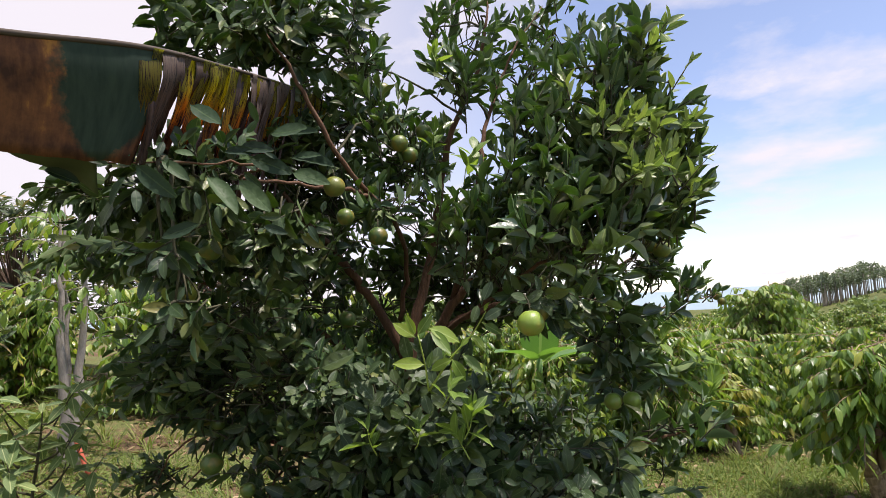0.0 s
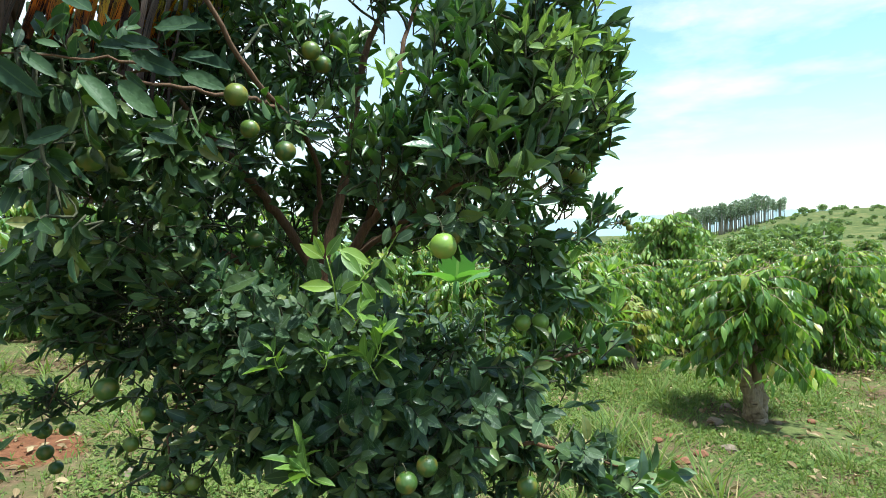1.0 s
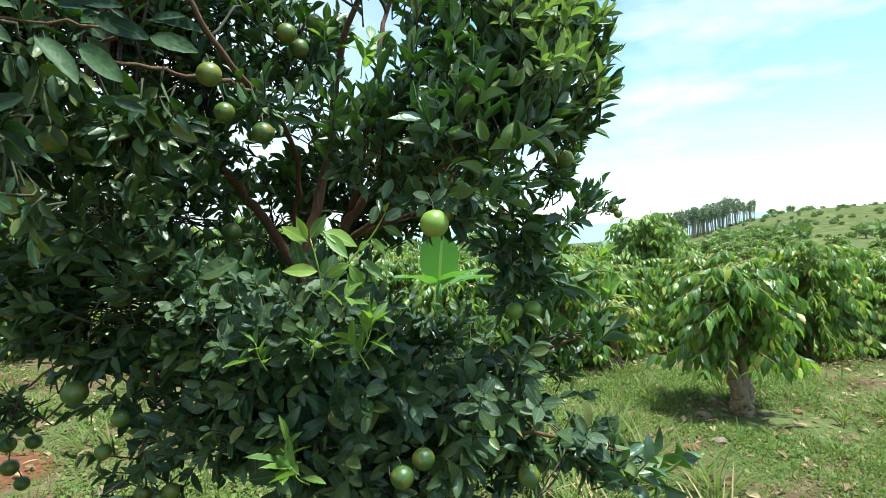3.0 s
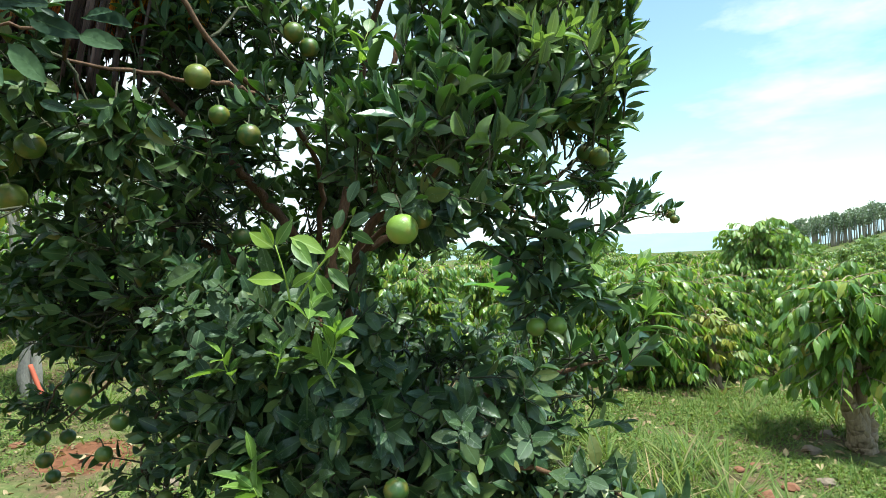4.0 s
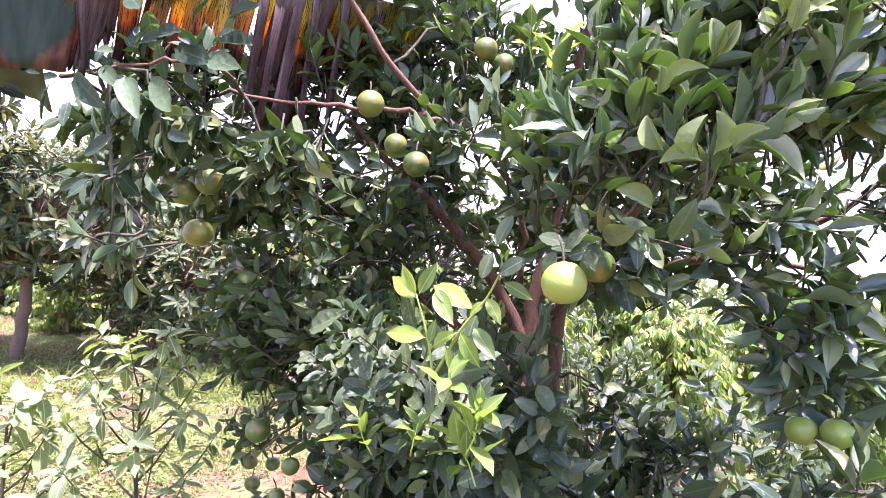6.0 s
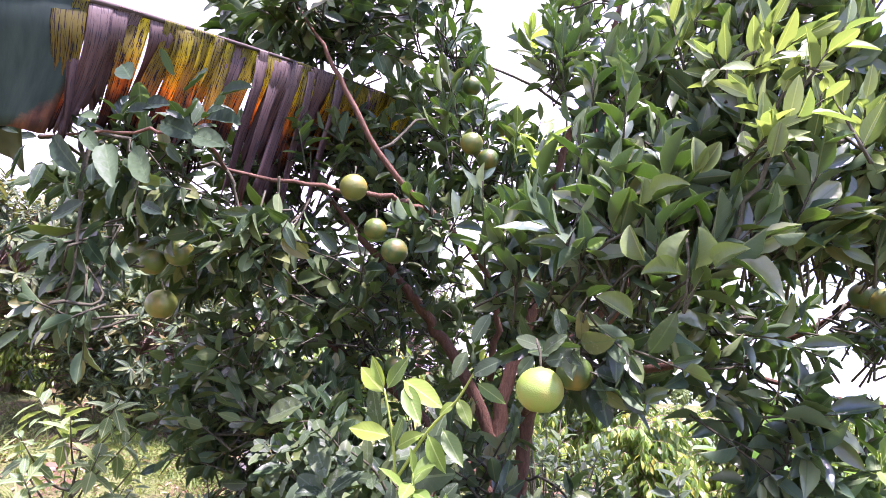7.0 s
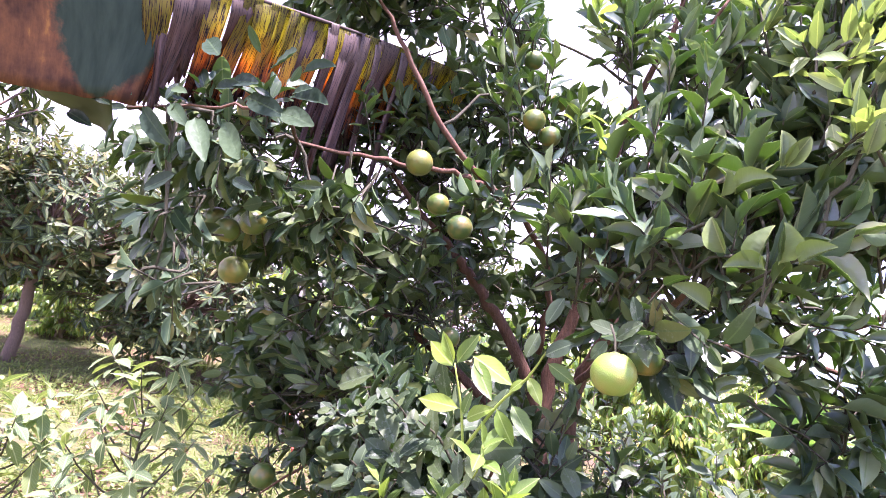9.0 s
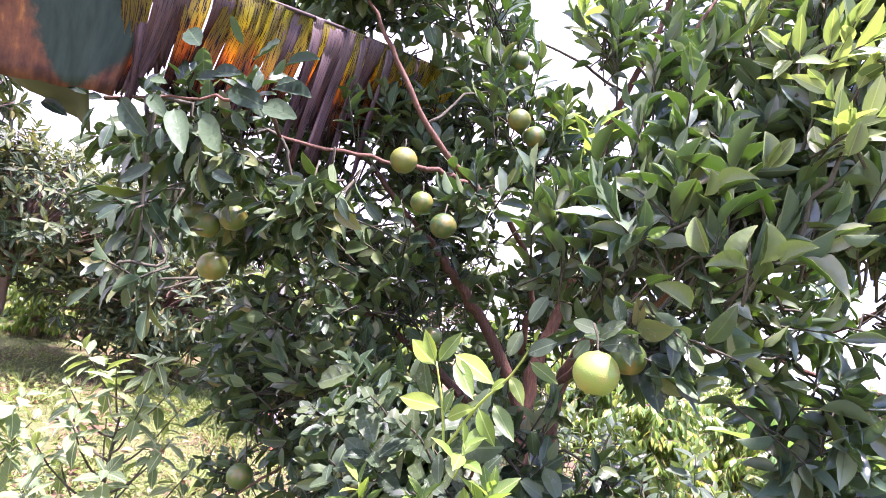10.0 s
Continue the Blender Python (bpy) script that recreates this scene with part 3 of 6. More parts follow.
def grass():
    """Clover, creeping weeds and blades of grass on the open ground."""
    g = np.random.default_rng(3)
    pts = []
    for x0, x1, y0, y1, n in ((0.2, 4.6, 2.6, 7.5, 52000), (2.0, 10.0, 5.0, 14.0, 34000), (-6.0, -0.2, 1.6, 6.5, 52000), (-11.0, -4.5, 2.0, 10.0, 46000), (-2.0, 1.0, 2.2, 6.0, 8000), (0.9, 5.4, 3.0, 7.2, 48000), (-6.0, 6.0, -4.0, 2.6, 26000)):
        pts.append(np.stack([g.uniform(x0, x1, n), g.uniform(y0, y1, n)], 1))
    p = np.vstack(pts)
    # uneven cover: bare soil shows between the patches
    field = np.array([noise.noise(Vector((a * 0.9, b * 0.9, 0.0))) + 0.5 * noise.noise(Vector((a * 2.6, b * 2.6, 4.0))) for a, b in p])
    keep = field > np.where(p[:, 0] < 0, -0.34, -0.27) + 0.3 * g.uniform(-1, 1, len(p))
    for x, y, r in ((-2.85, 4.1, 0.24), (-0.31, 4.0, 0.3)):      # freshly dug red soil
        keep &= np.hypot(p[:, 0] - x, p[:, 1] - y) > r * g.uniform(0.7, 1.15, len(p))
    p, field = p[keep], field[keep]
    n = len(p)
    z = land(p[:, 0], p[:, 1])
    tall = g.uniform(0, 1, n) < 0.3
    d = g.normal(0, 1, (n, 3))
    d[:, 2] = np.where(tall, np.abs(d[:, 2]) + 1.0, np.abs(d[:, 2]) * 0.35 + 0.05)
    up = np.tile([0, 0, 1.0], (n, 1)) + g.normal(0, 0.35, (n, 3))
    L = np.where(tall, g.uniform(0.05, 0.16, n), g.uniform(0.018, 0.042, n)) * np.clip(0.75 + 0.9 * field, 0.5, 1.5)
    W = np.where(tall, g.uniform(0.003, 0.006, n), L * g.uniform(0.3, 0.45, n))
    pos = np.stack([p[:, 0], p[:, 1], z + np.where(tall, -0.005, g.uniform(0.005, 0.05, n) * np.clip(0.6 + 1.6 * field, 0.2, 2.4))], 1)
    me = BLADE.mesh("grass", pos, d, up, L, W, 0.15, np.where(tall, 0.25, 0.1), grass_leaf)
    return tagged(new("grass", me), "low clover, creeping weeds and tufts of grass", "grass", kind="stuff")


grass()


def litter():
    """Dry fallen leaves and bits of straw among the weeds."""
    g = np.random.default_rng(4)
    p = np.vstack([np.stack([g.uniform(x0, x1, n), g.uniform(y0, y1, n)], 1) for x0, x1, y0, y1, n in ((0.6, 6.5, 3.2, 9.0, 2400), (-6.5, -0.8, 1.8, 7.0, 1500))])
    n = len(p)
    d = g.normal(0, 1, (n, 3)) * [1, 1, 0.22]
    up = np.tile([0, 0, 1.0], (n, 1)) + g.normal(0, 0.4, (n, 3))
    L = g.uniform(0.03, 0.1, n)
    pos = np.stack([p[:, 0], p[:, 1], land(p[:, 0], p[:, 1]) + g.uniform(0.01, 0.035, n)], 1)
    me = LANCE_LEAF.mesh("leaf_litter", pos, d, up, L, L * g.uniform(0.08, 0.28, n), g.uniform(0.1, 0.8, n), g.uniform(-0.2, 0.4, n), dry_leaf)
    return tagged(new("leaf_litter", me), "dry brown fallen leaves and straw in the weeds", "leaf litter", kind="stuff")


litter()


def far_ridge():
    """Hills far behind the farm; their blue-green is distance haze put into the colour."""
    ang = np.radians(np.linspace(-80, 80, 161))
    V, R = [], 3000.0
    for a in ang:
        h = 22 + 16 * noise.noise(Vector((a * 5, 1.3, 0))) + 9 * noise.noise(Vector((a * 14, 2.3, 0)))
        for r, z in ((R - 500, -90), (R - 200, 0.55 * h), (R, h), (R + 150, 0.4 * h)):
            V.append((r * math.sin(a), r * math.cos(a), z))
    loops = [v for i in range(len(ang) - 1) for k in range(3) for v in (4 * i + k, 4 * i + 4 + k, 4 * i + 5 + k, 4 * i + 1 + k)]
    me = mesh_of("backdrop", V, loops, [4] * (3 * (len(ang) - 1)), None, hazed_ridge_mat)
    return tagged(new("backdrop", me), "far hills on the horizon, haze painted in as blue-green", "hills", kind="structure")


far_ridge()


def tufts(name, spots, n, height, mat, label, seed, lean=0.5):
    """Tall loose tufts: thin arching blades from a few feet."""
    g = np.random.default_rng(seed)
    P, D, Ls = [], [], []
    for x, y in spots:
        a = g.uniform(0, 6.28, n)
        r = np.abs(g.normal(0, 0.06, n))
        px_, py_ = x + r * np.cos(a), y + r * np.sin(a)
        P.append(np.stack([px_, py_, land(px_, py_) - 0.01], 1))
        D.append(np.stack([lean * np.cos(a), lean * np.sin(a), np.ones(n)], 1) + g.normal(0, 0.2, (n, 3)))
        Ls.append(height * g.uniform(0.4, 1.1, n))
    P, D, Ls = (np.concatenate(v) for v in (P, D, Ls))
    N = np.stack([-D[:, 0], -D[:, 1], 0.6 + 0 * D[:, 2]], 1)
    me = LANCE_LEAF.mesh(name, P, D, N, Ls, g.uniform(0.004, 0.008, len(Ls)), 0.3, g.uniform(0.2, 0.6, len(Ls)), mat)
    return tagged(new(name, me), label, "grass", kind="stuff")


g_t = np.random.default_rng(33)
tufts("tall_grass", [(float(g_t.uniform(0.5, 1.8)), float(g_t.uniform(3.0, 5.2))) for _ in range(26)], 26, 0.42, grass_leaf, "loose tufts of tall green grass", 34)
tufts("tall_grass", [(float(g_t.uniform(-7.0, -2.0)), float(g_t.uniform(3.0, 7.5))) for _ in range(50)], 20, 0.28, grass_leaf, "loose tufts of tall green grass", 35)
tufts("tall_grass", [(float(g_t.uniform(2.0, 7.0)), float(g_t.uniform(4.2, 9.0))) for _ in range(45)], 20, 0.26, grass_leaf, "loose tufts of tall green grass", 36)
tufts("dry_grass", [(float(g_t.uniform(0.6, 1.5)), float(g_t.uniform(3.2, 4.6))) for _ in range(6)], 14, 0.36, straw, "dry straw-coloured grass stalks", 37, 0.3)


def clods(n, seed):
    """Clods and small stones on the soil."""
    g = np.random.default_rng(seed)
    for k in range(n):
        x, y = (float(g.uniform(1.2, 4.2)), float(g.uniform(3.6, 7.0))) if k % 2 else (float(g.uniform(-5.5, -1.6)), float(g.uniform(3.0, 6.0)))
        bm = bmesh.new()
        bmesh.ops.create_icosphere(bm, subdivisions=2, radius=float(g.uniform(0.025, 0.075)))
        for v in bm.verts:
            v.co *= 1 + 0.35 * noise.noise(v.co * 22 + Vector((k, 0, 0)))
            v.co.z *= 0.55
        ob = part("stone", bm)
        ob.data.materials.append(stone_mat if g.uniform() < 0.45 else clod_mat)
        ob.location = (x, y, float(land(x, y)) + 0.012)
        tagged(ob, "small stone lying in the weeds" if ob.data.materials[0] == stone_mat else "clod of red-brown soil in the weeds", "stone", "stones in the weeds")


clod_mat = plain("red soil clod", (0.20, 0.085, 0.045), 0.95, 0.5, 40)
clods(36, 38)

# ---- the orange tree ----
tree = thing("orange_tree", "bushy orange tree with dark glossy leaves and unripe fruit", "tree", at=(-0.45, 2.62, 0.0))
tree_foot = Vector(tree.location)


def tree_part(name, me, label="", kind=""):
    ob = part(name, me, tree, label, kind)
    ob.location = -tree_foot
    return ob


# trunk stems and limbs: rows of x, y, z, radius
BOUGHS = []


def limb(name, *rows, sides=8, wobble=0.0035):
    c = curve(rows, 6, wobble, len(BOUGHS))
    c[:, 3] *= 0.72
    BOUGHS.append(c)
    return tree_part(name, tubes(name, [c], citrus_bark, sides))


limb("trunk", (-0.45, 2.62, -0.05, 0.075), (-0.46, 2.66, 0.35, 0.062), (-0.50, 2.70, 0.9, 0.052), (-0.52, 2.71, 1.35, 0.045), (-0.50, 2.70, 1.62, 0.038), (-0.40, 2.75, 2.0, 0.028), (-0.28, 2.66, 2.5, 0.02), (-0.10, 2.62, 2.9, 0.012), (-0.05, 2.7, 3.3, 0.004))
limb("stem", (-0.40, 2.64, -0.05, 0.06), (-0.38, 2.7, 0.5, 0.05), (-0.44, 2.74, 1.1, 0.042), (-0.42, 2.72, 1.5, 0.037), (-0.33, 2.66, 1.72, 0.03), (-0.12, 2.62, 1.95, 0.022), (0.12, 2.6, 2.2, 0.014), (0.35, 2.62, 2.55, 0.008), (0.5, 2.7, 2.9, 0.004))
limb("limb", (-0.50, 2.70, 1.45, 0.034), (-0.62, 2.62, 1.72, 0.03), (-0.72, 2.5, 1.91, 0.026), (-0.78, 2.4, 2.02, 0.021), (-0.86, 2.25, 2.16, 0.015), (-0.94, 2.12, 2.32, 0.009), (-1.0, 2.0, 2.55, 0.004))
limb("limb", (-0.56, 2.72, 1.7, 0.018), (-0.50, 2.62, 1.95, 0.015), (-0.50, 2.38, 2.12, 0.014), (-0.59, 2.10, 2.26, 0.013), (-0.70, 1.95, 2.5, 0.011), (-0.78, 1.86, 2.68, 0.006), (-0.95, 1.8, 2.9, 0.003))
limb("limb", (-0.55, 2.22, 2.19, 0.012), (-0.60, 2.08, 2.20, 0.011), (-0.75, 1.95, 2.21, 0.009), (-0.85, 1.72, 2.19, 0.007), (-0.65, 1.47, 2.15, 0.006), (-0.78, 1.38, 2.15, 0.004), (-1.02, 1.34, 2.16, 0.003))
limb("limb", (-0.50, 2.70, 1.3, 0.03), (-0.75, 2.6, 1.55, 0.024), (-1.0, 2.45, 1.75, 0.017), (-1.25, 2.2, 1.9, 0.01), (-1.5, 2.05, 2.0, 0.004))
limb("limb", (-0.36, 2.68, 1.66, 0.024), (-0.12, 2.76, 1.74, 0.02), (0.12, 2.72, 1.79, 0.017), (0.34, 2.62, 1.84, 0.013), (0.54, 2.5, 1.96, 0.008), (0.62, 2.4, 2.15, 0.004))
limb("limb", (-0.4, 2.66, 1.6, 0.02), (-0.2, 2.4, 1.72, 0.015), (0.0, 2.15, 1.84, 0.011), (0.15, 1.95, 1.9, 0.007), (0.3, 1.8, 1.92, 0.003))
limb("limb", (-0.44, 2.72, 0.75, 0.03), (-0.2, 2.55, 0.98, 0.022), (0.1, 2.35, 1.12, 0.017), (0.35, 2.2, 1.22, 0.011), (0.6, 2.2, 1.28, 0.004))
limb("limb", (-0.42, 2.68, 0.6, 0.026), (-0.2, 2.35, 0.85, 0.019), (0.1, 2.05, 1.0, 0.013), (0.4, 1.9, 1.02, 0.008), (0.65, 1.82, 0.95, 0.003))
limb("limb", (-0.48, 2.68, 0.7, 0.026), (-0.6, 2.35, 1.05, 0.018), (-0.4, 2.05, 1.25, 0.012), (-0.28, 1.86, 1.42, 0.006), (-0.23, 1.82, 1.5, 0.003))
limb("limb", (-0.5, 2.66, 0.8, 0.026), (-0.85, 2.5, 1.1, 0.018), (-1.15, 2.35, 1.25, 0.011), (-1.35, 2.2, 1.1, 0.004))
limb("limb", (-1.15, 2.35, 1.25, 0.009), (-1.32, 2.30, 1.28, 0.007), (-1.46, 2.30, 1.2, 0.005), (-1.53, 2.30, 1.08, 0.003))
limb("limb", (-0.9, 2.45, 1.12, 0.01), (-0.95, 2.2, 1.15, 0.007), (-0.93, 2.03, 1.05, 0.005), (-0.9, 2.0, 0.93, 0.003))
limb("limb", (-0.3, 2.66, 1.78, 0.02), (-0.14, 2.44, 2.25, 0.016), (-0.10, 2.46, 2.5, 0.013), (0.02, 2.6, 2.85, 0.008), (0.2, 2.7, 3.15, 0.003))
limb("limb", (0.2, 2.7, 1.8, 0.011), (0.42, 2.62, 1.72, 0.009), (0.62, 2.66, 1.70, 0.006), (0.78, 2.75, 1.72, 0.004), (0.91, 2.86, 1.74, 0.002))
limb("limb", (0.05, 2.61, 2.13, 0.016), (0.25, 2.42, 2.2, 0.012), (0.42, 2.22, 2.36, 0.008), (0.52, 2.08, 2.66, 0.003))
limb("limb", (-0.12, 2.62, 1.95, 0.014), (0.1, 2.3, 2.1, 0.01), (0.3, 2.1, 2.2, 0.006), (0.4, 2.0, 2.3, 0.003))

BOUGH_POINTS = np.vstack([c[len(c) // 3:, :3] for c in BOUGHS])
citrus = {"dark": [], "mid": [], "flush": []}
twigs, spurs = [], []


def clump(x, y, z, rx, ry, rz, n, up=0.5, lean=(0, 0, 0), droop=0.0, leaf=0.085, kind="dark", count=9, turn=0.8, spread=(72, 24), reach=(0.10, 0.24), outward=0.55, wild=0.3):
    """A cluster of leafy shoots round one bough."""
    n, leaf = max(3, int((1.75 if kind == "dark" else 1.22) * n)), (0.9 if kind == "dark" else 1.0) * leaf
    v = unit(rng.normal(0, 1, (n, 3))) * (rng.uniform(0.12, 1, (n, 1)) ** 0.45)
    p = np.array([x, y, z]) + v * np.array([rx, ry, rz])
    out = unit(p - np.array([-0.4, 2.6, z - 0.25]))
    way = unit(outward * out + 0.45 * v + np.array([0, 0, up]) + np.array(lean) + rng.normal(0, 0.42, (n, 3)))
    length = rng.uniform(*reach, n)
    face = unit(p - np.array([-0.4, 2.75, z])) * np.array([0.9, 0.9, 0.4]) * turn
    pos, d, nor, L, stems = shoots(rng, p - way * length[:, None] * 0.6, way, length, count, leaf, droop, 0.35 if turn else 0.0, spread, face=face, wild=wild)
    citrus[kind].append((pos, d, nor, L))
    twigs.extend(stems)
    hub = np.array([x, y, z])
    near = BOUGH_POINTS[np.argmin(((BOUGH_POINTS - hub) ** 2).sum(1))]
    mid = 0.5 * (near + hub) + np.array([0, 0, 0.03])
    spurs.append(curve([(*near, 0.006), (*mid, 0.0045), (*hub, 0.003)], 3, 0.006, len(twigs)))
    for s in stems[::3]:
        a = s[0, :3]
        fork = hub + rng.normal(0, 0.3, 3) * np.array([rx, ry, rz])
        m = 0.5 * (a + fork) + rng.normal(0, 0.02, 3)
        twigs.append(curve([(*hub, 0.004), (*fork, 0.0034), (*m, 0.003), (*a, 0.0026)], 2))


# low, in front
clump(-0.36, 1.96, 1.34, 0.30, 0.12, 0.17, 40, up=0.0, droop=0.45, leaf=0.092, turn=1.5)
clump(-0.22, 1.90, 1.06, 0.32, 0.16, 0.22, 42, up=0.0, droop=0.45, leaf=0.092, turn=1.5)
clump(-0.62, 1.96, 1.40, 0.16, 0.14, 0.14, 16)
clump(-0.55, 2.02, 1.15, 0.22, 0.16, 0.18, 24)
clump(0.02, 1.98, 1.06, 0.24, 0.18, 0.16, 24, up=0.0, droop=0.45, leaf=0.092, turn=1.4)
clump(0.24, 2.10, 1.14, 0.12, 0.14, 0.14, 9, up=0.0, droop=0.5, leaf=0.098, turn=1.4)
clump(0.28, 2.16, 0.90, 0.09, 0.10, 0.16, 8, up=-0.1, droop=0.6, leaf=0.09, turn=1.2)
clump(0.42, 1.90, 1.00, 0.10, 0.10, 0.05, 6, up=0.1, droop=0.3, leaf=0.1, turn=1.2)
clump(0.56, 1.88, 0.92, 0.11, 0.10, 0.05, 7, up=0.5, leaf=0.1, kind="mid", droop=0.1, turn=0.4)
clump(-0.15, 2.10, 0.80, 0.40, 0.25, 0.20, 30)
# low, on the left
clump(-0.70, 2.20, 1.22, 0.30, 0.26, 0.26, 42)
clump(-1.08, 2.22, 1.50, 0.36, 0.26, 0.24, 56, up=0.2, droop=0.25)
clump(-1.40, 2.20, 1.62, 0.24, 0.22, 0.18, 24, up=0.1, droop=0.3)
clump(-1.10, 2.40, 1.14, 0.26, 0.24, 0.20, 15, up=0.2, droop=0.25)
clump(-0.95, 2.08, 0.95, 0.22, 0.16, 0.16, 10, up=0.1, droop=0.4, leaf=0.075)
clump(-1.54, 2.30, 1.12, 0.10, 0.10, 0.07, 6, up=0.0, droop=0.4, leaf=0.075)
clump(-0.82, 2.04, 1.58, 0.18, 0.18, 0.11, 16)
clump(-0.95, 2.45, 1.80, 0.30, 0.26, 0.22, 24)
# under the banana leaf
clump(-0.84, 1.50, 2.10, 0.20, 0.08, 0.05, 5, up=-0.1, droop=0.9, leaf=0.088, wild=0.3)
clump(-1.00, 1.60, 2.12, 0.22, 0.12, 0.06, 12, up=-0.1, droop=0.8, leaf=0.09, wild=0.3)
clump(-0.95, 1.52, 2.20, 0.24, 0.08, 0.03, 9, up=0.5, leaf=0.085, wild=0.3)
clump(-1.22, 1.60, 2.16, 0.16, 0.10, 0.05, 8, up=0.0, droop=0.6, leaf=0.085, wild=0.3)
clump(-0.80, 1.74, 2.02, 0.16, 0.12, 0.08, 12, up=-0.2, droop=0.6, leaf=0.09, wild=0.3)
clump(-1.20, 1.92, 2.04, 0.28, 0.24, 0.14, 24, up=-0.2, droop=0.7, leaf=0.092, wild=0.3)
clump(-1.58, 2.12, 2.06, 0.20, 0.18, 0.10, 12, up=-0.1, droop=0.6)
clump(-0.92, 2.05, 2.00, 0.30, 0.26, 0.18, 28, droop=0.2)
clump(-0.75, 2.30, 2.25, 0.22, 0.22, 0.16, 16)
clump(-0.92, 1.42, 1.92, 0.12, 0.05, 0.06, 6, up=-0.2, droop=0.7, leaf=0.085, wild=0.3)
clump(-0.86, 1.38, 1.80, 0.08, 0.05, 0.05, 3, up=-0.3, droop=0.7, leaf=0.08, wild=0.3)
# upper left, over the banana leaf
clump(-0.86, 2.12, 2.84, 0.34, 0.26, 0.22, 40, up=0.1, droop=0.45, leaf=0.1)
clump(-1.12, 2.02, 2.86, 0.20, 0.2, 0.18, 16, up=0.2, droop=0.4, leaf=0.1)
clump(-0.64, 2.40, 2.84, 0.14, 0.20, 0.28, 24, kind="mid")
clump(-0.53, 2.28, 2.54, 0.12, 0.12, 0.14, 12, up=0.8, kind="mid")
clump(-0.20, 2.30, 2.66, 0.08, 0.08, 0.14, 9, up=0.9, kind="mid", turn=0.0, spread=(55, 16))
clump(-0.46, 2.48, 2.40, 0.17, 0.14, 0.20, 24, up=0.8, kind="mid")
# crown
clump(-0.10, 2.75, 3.10, 0.28, 0.24, 0.32, 18, up=0.7, kind="mid", turn=0.0, spread=(60, 14), reach=(0.16, 0.3))
clump(0.06, 2.62, 2.74, 0.20, 0.2, 0.22, 13, up=0.7, kind="mid", turn=0.0, spread=(60, 14), reach=(0.16, 0.3))
clump(0.24, 2.76, 2.96, 0.22, 0.22, 0.32, 17, up=0.8, kind="mid", turn=0.0, spread=(60, 14), reach=(0.16, 0.3))
clump(0.12, 2.02, 2.12, 0.24, 0.18, 0.18, 23, leaf=0.094, up=0.9, kind="mid", turn=0.0, spread=(60, 14), reach=(0.16, 0.3))
clump(0.14, 1.82, 1.94, 0.20, 0.12, 0.10, 11, leaf=0.094, up=0.6, kind="mid", turn=0.0, spread=(60, 14), reach=(0.16, 0.3))
clump(-0.12, 2.08, 2.02, 0.18, 0.16, 0.16, 19, leaf=0.094, up=0.9, kind="mid", turn=0.0, spread=(60, 14), reach=(0.16, 0.3))
clump(-0.14, 2.22, 1.92, 0.14, 0.16, 0.12, 13, up=0.5, kind="mid")
clump(0.06, 1.80, 1.76, 0.13, 0.10, 0.06, 9, up=-0.1, droop=0.3)
clump(-0.30, 2.62, 3.06, 0.05, 0.08, 0.10, 4, up=0.9, kind="mid", turn=0.0, spread=(60, 14), reach=(0.14, 0.24))
clump(-0.26, 2.52, 2.80, 0.05, 0.08, 0.10, 5, up=0.9, kind="mid", turn=0.0, spread=(60, 14), reach=(0.14, 0.24))
clump(-0.80, 1.80, 2.74, 0.12, 0.08, 0.06, 6, up=0.1, droop=0.5, leaf=0.1)
clump(0.08, 2.25, 1.85, 0.12, 0.08, 0.07, 8, up=0.2, kind="mid", turn=0.8)
clump(0.28, 2.30, 1.88, 0.12, 0.08, 0.07, 7, up=0.2, kind="mid", turn=0.8)
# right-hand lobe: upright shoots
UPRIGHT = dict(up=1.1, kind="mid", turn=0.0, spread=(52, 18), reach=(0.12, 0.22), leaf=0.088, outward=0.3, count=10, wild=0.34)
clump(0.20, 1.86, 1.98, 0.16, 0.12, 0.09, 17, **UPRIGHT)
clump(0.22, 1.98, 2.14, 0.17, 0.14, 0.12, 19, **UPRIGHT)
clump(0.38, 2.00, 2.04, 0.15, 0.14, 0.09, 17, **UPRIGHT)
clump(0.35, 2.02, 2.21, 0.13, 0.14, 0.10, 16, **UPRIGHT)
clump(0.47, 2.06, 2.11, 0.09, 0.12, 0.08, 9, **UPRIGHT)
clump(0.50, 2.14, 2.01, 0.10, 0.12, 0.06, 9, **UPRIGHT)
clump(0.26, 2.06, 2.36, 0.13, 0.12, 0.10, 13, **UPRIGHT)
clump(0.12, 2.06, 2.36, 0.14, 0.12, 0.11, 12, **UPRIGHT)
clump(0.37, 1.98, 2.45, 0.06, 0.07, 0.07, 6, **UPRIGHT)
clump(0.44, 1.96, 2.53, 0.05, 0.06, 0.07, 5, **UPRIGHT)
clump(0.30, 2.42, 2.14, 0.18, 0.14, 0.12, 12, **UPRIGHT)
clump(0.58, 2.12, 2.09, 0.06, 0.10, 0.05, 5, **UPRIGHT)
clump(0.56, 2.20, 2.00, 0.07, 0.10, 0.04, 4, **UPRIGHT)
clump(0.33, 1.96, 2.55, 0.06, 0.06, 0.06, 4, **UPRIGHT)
clump(0.52, 2.00, 2.18, 0.05, 0.08, 0.05, 4, up=1.1, kind="flush", turn=0.0, spread=(50, 14), reach=(0.12, 0.22), outward=0.3)
clump(0.50, 1.96, 2.60, 0.04, 0.05, 0.05, 3, up=0.9, lean=(0.4, 0, 0), kind="flush", turn=0.0, spread=(50, 14), reach=(0.12, 0.22), outward=0.3)
clump(0.30, 2.40, 1.76, 0.15, 0.15, 0.12, 9, leaf=0.105, up=0.0, droop=0.3, kind="mid", turn=1.3)
